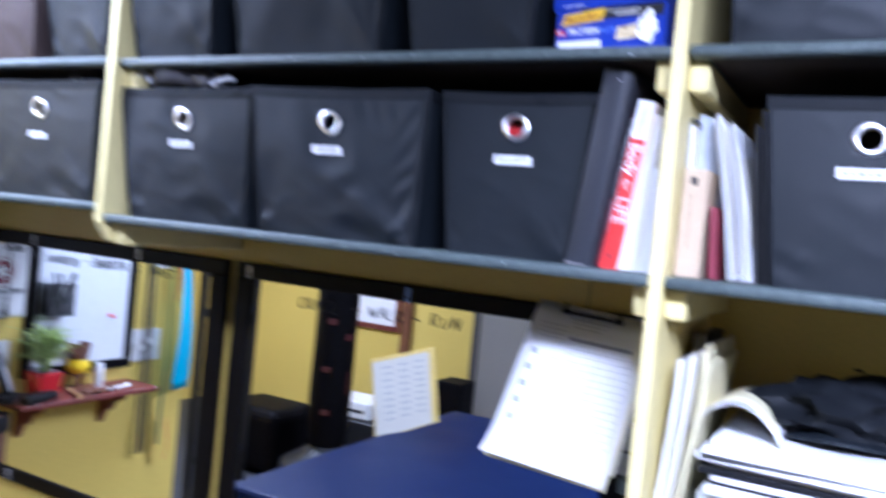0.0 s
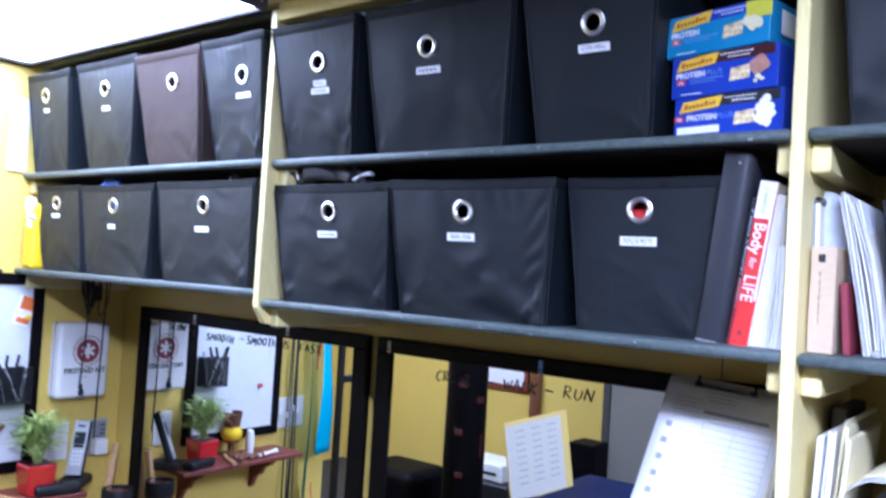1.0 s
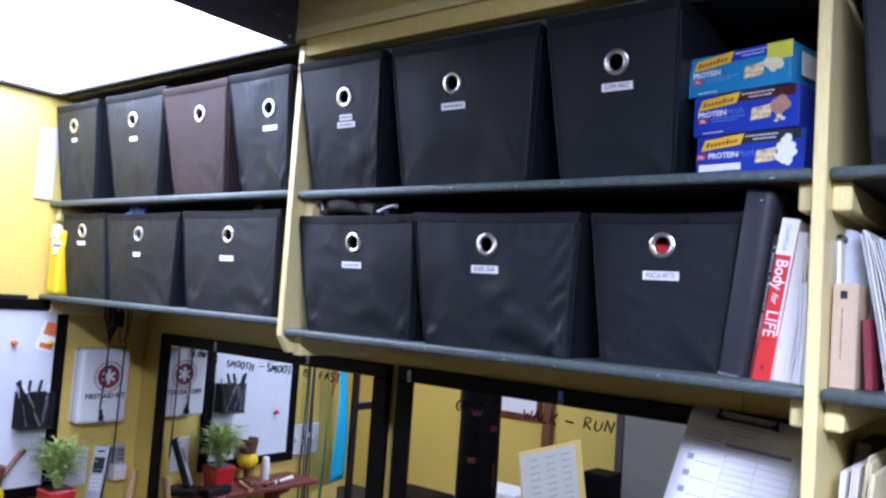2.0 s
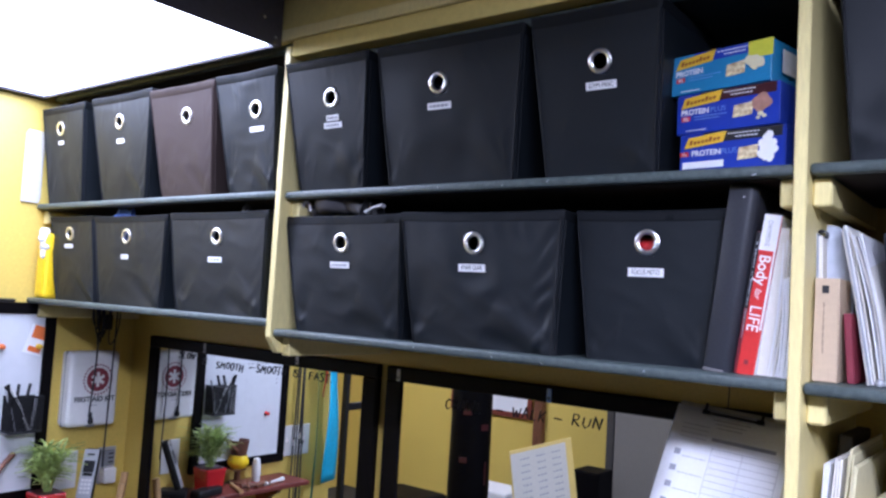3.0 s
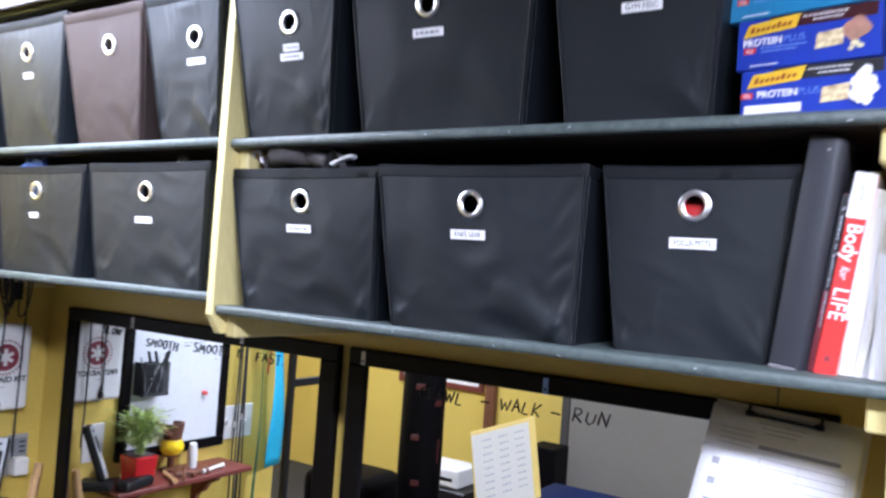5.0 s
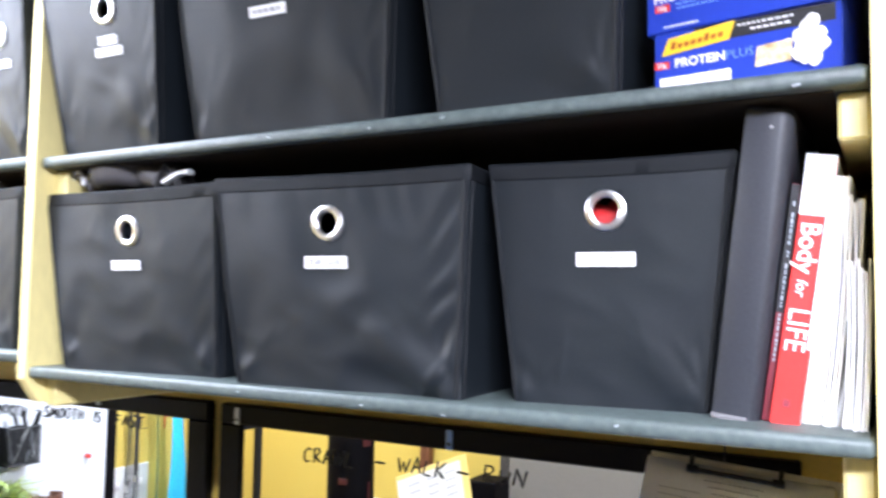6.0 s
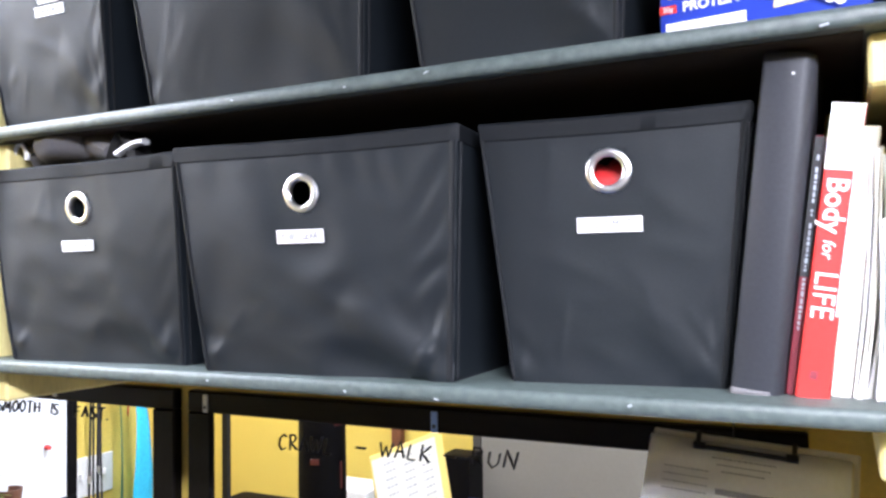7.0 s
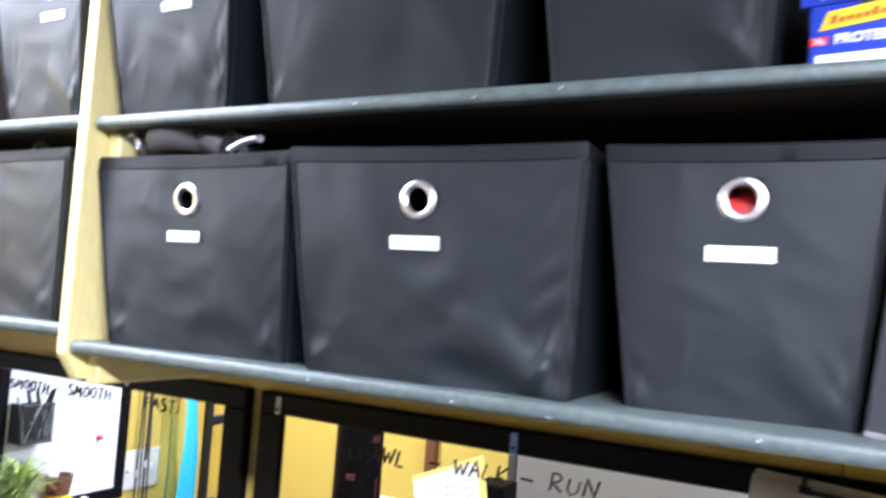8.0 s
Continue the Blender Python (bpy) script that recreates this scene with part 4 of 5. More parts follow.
for k, (w, x, z, s) in enumerate((("CRAWL", 0.312, 1.392, 0.033), ("-", 0.415, 1.395, 0.036), ("WALK", 0.492, 1.395, 0.034), ("-", 0.566, 1.397, 0.038), ("RUN", 0.635, 1.397, 0.035))):
    marker(w, x - 0.010, z, s, m2, 1.24 if w == "RUN" else 1.1, 40 + k)

# ---- clipboard hung under the shelf ----
cb = thing("clipboard", Matrix.Translation((0.973, -0.113, 1.474)) @ Euler((radians(-30), radians(4), 0)).to_matrix().to_4x4() @ Matrix.Diagonal((0.93, 1, 1, 1)), "clipboard holding white printed forms, hung below a shelf", "clipboard")
part("board", bx(0.006, 0.004, -0.13, 0.224, 0.004, 0.262, bev=0.002), M_CHART, cb)
for k, (dx, dz, mt) in enumerate(((0.004, 0.002, M_CREAM), (0.002, 0.0, M_WHITE), (0.0, 0.0, M_WHITE))):
    bm = bmesh.new()
    gr = [[bm.verts.new((-0.108 + dx + 0.216 * i / 6, 0.0012 - 0.0009 * k - 0.018 * max(0, (j - 9) / 3) ** 2 * (1 - i / 9) * k / 2, -0.008 - dz - 0.279 * j / 12)) for j in range(13)] for i in range(7)]
    for i in range(6):
        for j in range(12):
            bm.faces.new((gr[i][j], gr[i + 1][j], gr[i + 1][j + 1], gr[i][j + 1]))
    sh = part("form_sheet", bm, mt, cb, smooth=True)
    sh.modifiers.new("thickness", "SOLIDIFY").thickness = 0.0004
PY = -0.0022
bm = bmesh.new()
for (x0, z0), (x1, z1) in (((-0.052, 0.0), (-0.052, -0.017)), ((0.052, 0.0), (0.052, -0.017)), ((-0.052, -0.017), (0.052, -0.017))):
    tube(bm, [(x0, -0.006, z0), ((x0 + x1) / 2, -0.0065, (z0 + z1) / 2), (x1, -0.006, z1)], 0.0028, 8)
part("clip", bm, M_BLACK, cb, "black wire paper clip", True)
for xx in (-0.05, 0.05):
    part("clip_end", bx(xx, -0.006, -0.016, 0.014, 0.006, 0.008, bev=0.001), M_BLACK, cb)
part("heading_bar", bx(0.03, PY, -0.062, 0.115, 0.0005, 0.006, bev=0), M_GREYINK, cb)
for k in range(3):
    bar_text(cb, 0.0, -0.026 - 0.007 * k, 0.07 - 0.012 * k, 0.0014, PY, M_GREYINK, 16, 20 + k)
for k in range(4):
    bar_text(cb, -0.062, -0.042 - 0.008 * k, 0.05, 0.001, PY, M_GREYINK, 12, 30 + k)
for k in range(5):
    zz = -0.096 - 0.03 * k
    part("check_square", bx(-0.083, PY, zz, 0.0115, 0.0005, 0.0105, bev=0), M_GREYINK, cb)
    bar_text(cb, -0.05, zz - 0.006, 0.045, 0.0012, PY, M_GREYINK, 6, 40 + k)
for k in range(14):
    part("table_line", bx(0.038, PY, -0.078 - 0.0115 * k, 0.12, 0.0004, 0.0005, bev=0), M_GREYINK, cb)
for xx in (-0.022, 0.034, 0.098):
    part("table_line", bx(xx, PY, -0.155, 0.0005, 0.0004, 0.155, bev=0), M_GREYINK, cb)
hook = new("hook", finish("hook", (lambda b: (tube(b, [(0.96, -0.112, 1.53), (0.96, -0.112, 1.505), (0.96, -0.116, 1.476), (0.96, -0.124, 1.478)], 0.001, 6), b)[1])(bmesh.new()), M_INK, True))
tagged(hook, "small dark hook under the shelf", "hook")
gb = thing("grey_box", pose(1.068, -0.035, 1.19), "small grey box behind the papers", "box")
part("box_body", bx(0.0, 0.0, 0.045, 0.09, 0.05, 0.085, bev=0.003), M_GREYP, gb)
part("lid_band", bx(0.0, -0.0262, 0.045, 0.088, 0.002, 0.004, bev=0), M_INK, gb)
solid("side_ledge", [(1.031, -0.075, 1.165, DIV2 - 0.001, YB - 0.002, 1.19)], M_SHELF, "short ledge beside the mirror", "ledge")

# ---- files and papers below the right shelf ----
ZS = 1.1905
for k, (x, dg, h, mt, y, lb) in enumerate(((1.1395, 4, 0.255, M_WHITE, -0.31, "white paper files standing on edge"), (1.1478, 5, 0.262, M_PAGES, -0.30, "white paper files standing on edge"), (1.1561, 6, 0.272, M_CREAM, -0.29, "cream paper files standing on edge"), (1.1644, 7, 0.252, M_CREAM, -0.31, "cream folder with rounded edges"))):
    sheets(lean(x, y, ZS, dg), 3, h, 0.24, mt, lb, 50 + k, gap=0.0026 if k < 3 else 0.0016, bow=0.003, full=0.93)
# dark block in place of papers that lie in shade behind the files
dk = thing("shaded_back_papers", lean(1.141, -0.20, ZS, 2), "dark block standing in for shaded papers at the back", "file")
part("shaded_papers_block", bx(0.012, 0.08, 0.139, 0.022, 0.14, 0.277, bev=0.003), M_DARKGREY, dk)
st = thing("paper_stack", pose(1.375, -0.2, ZS), "stack of black folders and papers on a lower shelf", "papers")
rnd = random.Random(12)
z = 0.0
for k in range(17):
    t = rnd.choice((0.006, 0.009, 0.012))
    box_m = bx(rnd.uniform(-0.012, 0.012), rnd.uniform(-0.01, 0.01), z + t / 2, 0.335 + rnd.uniform(-0.02, 0.02), 0.24, t - 0.0006, bev=0.001, rot=Euler((0, 0, radians(rnd.uniform(-4, 4)))).to_matrix())
    part("folder" if k % 2 else "paper_layer", box_m, M_WHITE if k > 14 else (M_BLACK, M_WHITE, M_BLACK, M_PAGES, M_WHITE)[k % 5], st)
    z += t
ar = thing("curled_sheets", pose(1.236, -0.3, ZS + z), "white paper sheets curled up in an arch", "papers")
for k in range(3):
    bm = bmesh.new()
    gr = [[bm.verts.new((-0.058 + 0.116 * i / 14, 0.2 * j / 4, 0.001 + (0.052 - 0.005 * k) * math.sin(math.pi * min(1, i / 14)) ** 0.8 * (1 - 0.12 * j / 4) + 0.0016 * k)) for j in range(5)] for i in range(15)]
    for i in range(14):
        for j in range(4):
            bm.faces.new((gr[i][j], gr[i + 1][j], gr[i + 1][j + 1], gr[i][j + 1]))
    s_ = part("sheet", bm, M_WHITE if k else M_CREAM, ar, smooth=True)
    s_.modifiers.new("thickness", "SOLIDIFY").thickness = 0.0005
cap = thing("cloth_cap", pose(1.362, -0.16, ZS + z), "crumpled black cloth cap on a paper stack", "cap")
crown = lump("crown", pose(0, 0, 0), 0.108, 0.085, 0.050, M_SEAM, "", "", 11, 0.42)
crown.parent = cap
bm = bmesh.new()
gr = [[bm.verts.new((-0.07 + 0.14 * i / 10, -0.06 - 0.05 * j / 4 * math.sin(math.pi * (0.1 + 0.8 * i / 10)), 0.006 + 0.016 * math.sin(math.pi * i / 10) * (1 - 0.5 * j / 4))) for j in range(5)] for i in range(11)]
for i in range(10):
    for j in range(4):
        bm.faces.new((gr[i][j], gr[i + 1][j], gr[i + 1][j + 1], gr[i][j + 1]))
part("brim", bm, M_FABRIC, cap, "curved black brim", True).modifiers.new("thickness", "SOLIDIFY").thickness = 0.0025
bm = bmesh.new()
lathe(bm, [(0.0001, 0.004), (0.005, 0.003), (0.0065, 0.0), (0.0001, -0.001)], 12, (0.012, 0.0, 0.099))
part("top_button", bm, M_SEAM, cap, smooth=True)


# ---- left wall ----
LY = 0.014  # all that hangs on this wall sits this much nearer the corner


def on_left(y, z, proud=0.0):
    """A place on the left wall; local x runs towards the corner, y into the wall, z up."""
    return Matrix.Translation((XL + proud, y + LY, z)) @ Euler((0, 0, radians(90))).to_matrix().to_4x4()


# whiteboard: local origin at its middle
wb = thing("whiteboard", on_left(-0.503, 1.25), "white dry-erase board in a black frame with notes", "whiteboard")
W, H = 0.448, 0.61
part("board", bx(0, -0.009, 0, W - 0.03, 0.012, H - 0.03, bev=0), M_BOARD, wb)
for nm, b in (("frame_top", (0, H / 2 - 0.0175, W, 0.035)), ("frame_bottom", (0, -H / 2 + 0.0175, W, 0.035)), ("frame_side", (-W / 2 + 0.0175, 0, 0.035, H - 0.07)), ("frame_side", (W / 2 - 0.0175, 0, 0.035, H - 0.07))):
    part(nm, bx(b[0], -0.0115, b[1], b[2], 0.022, b[3], bev=0.003), M_BLACKP, wb)
for k in range(11):
    bar_text(wb, -0.06, 0.18 - 0.017 * k, 0.10, 0.004, -0.0155, M_GREYINK, 5, 60 + k)
for k in range(12):
    part("marker_tick", bx(-0.158, -0.0153, 0.19 - 0.016 * k, 0.012, 0.0004, 0.005, bev=0), M_INK, wb)
part("note_paper", bx(-0.085, -0.0157, -0.01, 0.15, 0.0006, 0.17, bev=0), M_BOARD, wb, "taped white note paper")
card = thing("orange_card", on_left(-0.338, 1.44, 0.0155), "orange and white card on the whiteboard", "card")
part("card_sheet", bx(0, -0.0006, 0, 0.058, 0.0008, 0.092, bev=0, rot=Euler((0, radians(16), 0)).to_matrix()), M_WHITE, card)
part("card_print", bx(0.012, -0.0016, 0.022, 0.046, 0.0006, 0.04, bev=0, rot=Euler((0, radians(16), 0)).to_matrix()), M_ORANGE, card)
part("card_band", bx(-0.004, -0.0016, -0.03, 0.04, 0.0006, 0.016, bev=0, rot=Euler((0, radians(16), 0)).to_matrix()), M_ORANGE, card)
for y, z, mt, lb in ((-0.33, 1.42, M_YEL, "yellow round magnet"), (-0.44, 1.42, M_ORANGE, "orange round magnet"), (-0.62, 1.145, M_RED, "red push pin magnet")):
    bm = bmesh.new()
    lathe(bm, [(0.008, 0.0), (0.008, -0.005), (0.0055, -0.007), (0.005, -0.012), (0.007, -0.016), (0.0001, -0.017)], 14, (0, 0, 0), "y")
    mg = new("magnet", finish("magnet", bm, mt, True))
    mg.matrix_basis = on_left(y, z, 0.0155 if y != -0.33 else 0.018)
    tagged(mg, lb + " on the whiteboard", "magnet", "whiteboard magnets")

mk = thing("marker_pen", on_left(-0.468, 1.5605, 0.012), "slim black marker lying on the whiteboard frame", "marker")
bm = bmesh.new()
tube(bm, [(-0.07, -0.003, 0), (-0.02, -0.003, 0), (0.024, -0.003, 0)], 0.0052, 8)
part("barrel", bm, M_BLACK, mk, smooth=True)
bm = bmesh.new()
tube(bm, [(0.0245, -0.003, 0), (0.05, -0.003, 0), (0.056, -0.003, 0)], (0.0054, 0.0054, 0.004), 8)
part("cap", bm, M_INK, mk, smooth=True)

# mesh pen holder
ph = thing("pen_holder", on_left(-0.372, 1.165, 0.017), "black wire mesh pen holder full of pens", "pen holder")
bm = bmesh.new()
PW, PD, PH = 0.096, 0.055, 0.105
for k in range(20):
    x = -PW / 2 + PW * k / 19
    tube(bm, [(x, -PD, 0), (x, -PD, PH)], 0.0011, 4)
for k in range(12):
    y = -PD * k / 11
    for s in (-PW / 2, PW / 2):
        tube(bm, [(s, y, 0), (s, y, PH)], 0.0011, 4)
for k in range(17):
    z_ = PH * k / 16
    tube(bm, [(-PW / 2, 0, z_), (-PW / 2, -PD, z_), (PW / 2, -PD, z_), (PW / 2, 0, z_)], 0.0011 if k not in (0, 16) else 0.003, 4)
part("mesh_basket", bm, M_BLACK, ph)
part("backing", bx(0, -0.001, PH / 2, PW, 0.002, PH, bev=0), M_BLACK, ph)
part("base", bx(0, -PD / 2, 0.001, PW, PD, 0.002, bev=0), M_BLACK, ph)
rnd = random.Random(4)
for k, mt in enumerate((M_SILVER, M_BLACK, M_WHITEP, M_BLACK, M_SILVER, M_BLACK, M_BLACK)):
    bm = bmesh.new()
    x0, x1 = rnd.uniform(-0.04, 0.04), rnd.uniform(-0.07, 0.07)
    tube(bm, [(x0, -0.03, 0.004), ((x0 + x1) / 2, -0.03, 0.07), (x1, -0.03 + rnd.uniform(-0.015, 0.015), 0.135 + rnd.uniform(-0.015, 0.012))], 0.0048, 8)
    part("pen", bm, mt, ph, smooth=True)

# first aid box
aid = thing("first_aid_kit", on_left(-0.16, 1.285), "white first aid box with a dark red medical emblem", "first aid kit")
part("case", bx(0, -0.0325, 0, 0.168, 0.064, 0.24, bev=0.013, seg=3), M_WHITEP, aid, smooth=False)
part("case_lid_seam", bx(0, -0.03, 0, 0.17, 0.003, 0.242, bev=0.001), M_GREYP, aid)
fy = -0.0648
bm = bmesh.new()
vs = [bm.verts.new((0.010 + 0.038 * math.cos(a), fy - 0.0005, 0.030 + 0.038 * math.sin(a))) for a in (2 * math.pi * k / 36 for k in range(36))]
bm.faces.new(vs)
em = part("emblem_disc", bm, M_MAROON, aid, "dark red round emblem")
bm = bmesh.new()
ring = []
for k in range(6):
    a = radians(60 * k + 90)
    u, n_ = (math.cos(a), math.sin(a)), (-math.sin(a), math.cos(a))
    for f, g in ((0.024, -0.0050), (0.024, 0.0050), (0.0087, 0.0050)):
        ring.append(bm.verts.new((0.010 + u[0] * f + n_[0] * g, fy - 0.001, 0.030 + u[1] * f + n_[1] * g)))
bm.faces.new(ring)
part("star_of_life", bm, M_WHITEP, em)
bm = bmesh.new()
for k in range(30):
    a = 2 * math.pi * k / 30
    box(bm, 0.010 + 0.0475 * math.cos(a), fy - 0.0006, 0.030 + 0.0475 * math.sin(a), 0.0068, 0.0004, 0.0046, 0, rot=Euler((0, -a, 0)).to_matrix())
part("ring_print", bm, M_MAROON, em)
writing("FIRST AID KIT", 0.0225, Matrix.Translation((0.004, fy - 0.0006, -0.033)) @ FRONT, M_INK, aid, bold=0.0007, squeeze=1.0)
bar_text(aid, 0.0, -0.053, 0.035, 0.002, fy, M_GREYINK, 4, 5)
part("latch", bx(0, -0.055, -0.118, 0.03, 0.012, 0.008, bev=0.002), M_GREYP, aid)

# cords hanging in front of the first aid box
for yy, z1, xx, nm in ((-0.172, 1.195, 0.072, "plug"), (-0.108, 1.03, 0.075, "cable")):
    cord = thing("hanging_cord", pose(XL + xx, LY + yy, 0), "black cord hanging down the wall from the shelf", "cord", "hanging cords")
    bm = bmesh.new()
    tube(bm, [(0.004 * math.sin(4 * t), 0.006 * math.sin(2.3 * t + yy * 30), 1.548 + (z1 - 1.548) * t) for t in (i / 16 for i in range(17))], 0.0027, 6)
    part("cable", bm, M_INK, cord, smooth=True)
    if nm == "plug":
        bm = bmesh.new()
        lathe(bm, [(0.0001, -0.022), (0.007, -0.02), (0.009, -0.012), (0.007, -0.003), (0.0035, 0.004), (0.003, 0.016), (0.0001, 0.017)], 12, (0, 0.004, z1))
        part("plug", bm, M_BLACK, cord, smooth=True)

bun = thing("cable_bundle", pose(XL + 0.07, LY - 0.145, 1.554), "tangle of black cables hanging under the shelf", "cables")
rnd = random.Random(77)
for k in range(6):
    bm = bmesh.new()
    w_, dp, ph = rnd.uniform(0.008, 0.03), rnd.uniform(0.05, 0.13), rnd.uniform(-0.03, 0.03)
    tube(bm, [(0.012 * math.sin(2 * a + k), ph + w_ * math.cos(a), -dp * math.sin(a)) for a in (math.pi * i / 14 for i in range(15))], rnd.choice((0.0022, 0.0028, 0.0032)), 6)
    part("cable_loop", bm, M_INK, bun, smooth=True)
part("adapter", bx(0.0, 0.01, -0.052, 0.02, 0.026, 0.05, bev=0.004, seg=2), M_BLACK, bun, "small black power adapter")

# outlet with charger
ol = thing("wall_outlet", on_left(-0.06, 1.02), "grey wall outlet with a white plugged-in charger", "outlet")
part("plate", bx(0, -0.003, 0, 0.062, 0.006, 0.12, bev=0.002), M_SILVER, ol)
part("socket_block", bx(0.0, -0.012, 0.026, 0.04, 0.014, 0.05, bev=0.002), M_GREYP, ol)
part("charger", bx(-0.004, -0.024, -0.028, 0.044, 0.04, 0.052, bev=0.006, seg=2), M_WHITEP, ol)
bm = bmesh.new()
for k in range(3):
    box(bm, 0.006, -0.0195, 0.012 + 0.014 * k, 0.018, 0.001, 0.005, 0)
part("socket_slots", bm, M_INK, ol)
pl = thing("phone_wall_plate", on_left(-0.2, 1.02), "white wall plate behind the cordless phone", "wall plate")
part("plate", bx(0, -0.003, 0, 0.075, 0.006, 0.12, bev=0.002), M_WHITEP, pl)

# small wooden wall shelf
SZ = 0.895
ws = thing("bracket_shelf", on_left(-0.42, SZ), "cherry wood wall shelf on two scrolled brackets", "shelf")
part("shelf_top", bx(-0.035, -0.09, -0.009, 0.55, 0.178, 0.018, bev=0.004, seg=2), M_REDW, ws)
for xx in (0.13, -0.2):
    bm = bmesh.new()
    prof = [(0, 0), (-0.13, 0), (-0.13, -0.016), (-0.118, -0.03), (-0.095, -0.036), (-0.075, -0.052), (-0.06, -0.075), (-0.036, -0.085), (-0.024, -0.105), (-0.012, -0.13), (0, -0.135)]
    a = [bm.verts.new((xx - 0.01, y - 0.001, z_ - 0.0185)) for y, z_ in prof]
    b = [bm.verts.new((xx + 0.01, y - 0.001, z_ - 0.0185)) for y, z_ in prof]
    bm.faces.new(a)
    bm.faces.new(b[::-1])
    for i in range(len(prof)):
        j = (i + 1) % len(prof)
        bm.faces.new((a[i], a[j], b[j], b[i]))
    part("bracket", bm, M_REDW, ws, "scrolled wooden bracket")

# plant in a red pot
pot = thing("potted_plant", pose(XL + 0.1, LY + -0.305, SZ), "grassy green houseplant in a square red pot", "plant")
part("pot", bx(0, 0, 0.045, 0.072, 0.072, 0.09, bev=0.006, seg=2, taper=(1.22, 1.22)), M_REDPOT, pot, smooth=False)
part("soil", bx(0, 0, 0.0895, 0.076, 0.076, 0.004, bev=0), M_DKBROWN, pot)
rnd = random.Random(9)
for c_ in range(20):
    bm = bmesh.new()
    a0, r0 = rnd.uniform(0, 6.28), rnd.uniform(0.005, 0.045)
    z0 = 0.118 + rnd.uniform(0.0, 0.09) * (1 - r0 * 6)
    stem = [Vector((0.3 * r0 * math.cos(a0), 0.3 * r0 * math.sin(a0), 0.088)), Vector((r0 * math.cos(a0), r0 * math.sin(a0), z0 + 0.015))]
    tube(bm, [stem[0], stem[0].lerp(stem[1], 0.5), stem[1]], 0.0016, 5)
    for k in range(13):
        a, L, up, w_ = rnd.uniform(0, 6.28), rnd.uniform(0.055, 0.105), rnd.uniform(0.35, 1.35), rnd.uniform(0.0024, 0.0046)
        d = Vector((math.cos(a), math.sin(a), 0))
        s = Vector((-d.y, d.x, 0))
        p0 = stem[1] + Vector((0, 0, rnd.uniform(-0.03, 0.004)))
        pts = [p0 + d * (L * t * math.cos(up * (1 - 0.4 * t))) + Vector((0, 0, L * (t * math.sin(up) - 0.42 * t * t))) for t in (0, 0.3, 0.65, 1)]
        ws_ = (w_ * 0.6, w_, w_ * 0.8, 0.0003)
        row = [(bm.verts.new(p - s * q), bm.verts.new(p + Vector((0, 0, -0.0014))), bm.verts.new(p + s * q)) for p, q in zip(pts, ws_)]
        for (a1, a2, a3), (b1, b2, b3) in zip(row, row[1:]):
            bm.faces.new((a1, a2, b2, b1))
            bm.faces.new((a2, a3, b3, b2))
    part("leaf_tuft", bm, M_LEAF, pot, smooth=True)

# cordless phone
tel = thing("cordless_phone", pose(XL + 0.085, LY + -0.17, SZ, 0, 0, 42), "silver and black cordless phone upright in its cradle", "phone")
part("cradle", bx(0, 0, 0.014, 0.075, 0.095, 0.028, bev=0.008, seg=2), M_BLACK, tel)
R = Euler((radians(-20), 0, 0)).to_matrix()
hs = part("receiver", bx(0, 0.012, 0.112, 0.05, 0.026, 0.178, bev=0.01, seg=3, rot=R), M_BLACK, tel, "black receiver with silver keypad")
c0 = Vector((0, 0.012, 0.112)) + R @ Vector((0, -0.0128, 0.0))
part("face_plate", bx(c0.x, c0.y, c0.z, 0.046, 0.002, 0.17, bev=0.0008, rot=R), M_SILVER, hs)


def on_set(u, v, su, sv, mat, nm):
    c = Vector((0, 0.012, 0.112)) + R @ Vector((u, -0.0135, v))
    return part(nm, bx(c.x, c.y, c.z, su, 0.002, sv, bev=0.0006, rot=R), mat, hs)


on_set(0, 0.03, 0.034, 0.038, M_BLACK, "screen")
on_set(0, 0.068, 0.022, 0.006, M_BLACK, "earpiece")
on_set(0, 0.005, 0.03, 0.01, M_BLACK, "menu_key")
for j in range(4):
    for i in range(3):
        on_set(-0.0115 + 0.0115 * i, -0.013 - 0.0125 * j, 0.009, 0.008, M_WHITEP, "key")
tb = thing("black_case", pose(XL + 0.148, LY + -0.262, SZ, 0, 0, 75), "flat black glasses case lying on a shelf", "case")
part("case_body", bx(0, 0, 0.016, 0.13, 0.05, 0.031, bev=0.011, seg=3), M_BLACK, tb)

# mortar, yellow bowl, sticks and tube beyond the plant
jar = thing("wooden_mortar", pose(XL + 0.042, LY + -0.478, SZ + 0.055), "brown wooden cup on a yellow bowl", "mortar")
bm = bmesh.new()
lathe(bm, [(0.0001, 0.0), (0.026, 0.0), (0.039, 0.015), (0.041, 0.028), (0.033, 0.05), (0.0001, 0.05)], 24)
part("bowl", bm, M_YBAG, jar, "glossy yellow bowl", True)
bm = bmesh.new()
lathe(bm, [(0.0001, 0.052), (0.03, 0.052), (0.036, 0.09), (0.038, 0.108), (0.033, 0.108), (0.03, 0.06), (0.0001, 0.06)], 24)
part("cup", bm, M_LEATHER, jar, "dark brown wooden cup", True)
bm = bmesh.new()
lathe(bm, [(0.0001, -0.0545), (0.034, -0.0545), (0.034, -0.049), (0.012, -0.043), (0.012, -0.012), (0.03, -0.004), (0.03, 0.001), (0.0001, 0.001)], 20)
part("stand", bm, M_BROWNW, jar, "turned dark wooden stand", True)
bm = bmesh.new()
tube(bm, [(0.02, 0.02, 0.07), (-0.01, 0.07, 0.12), (-0.02, 0.1, 0.145)], (0.008, 0.007, 0.009), 8)
part("pestle", bm, M_BROWNW, jar, smooth=True)
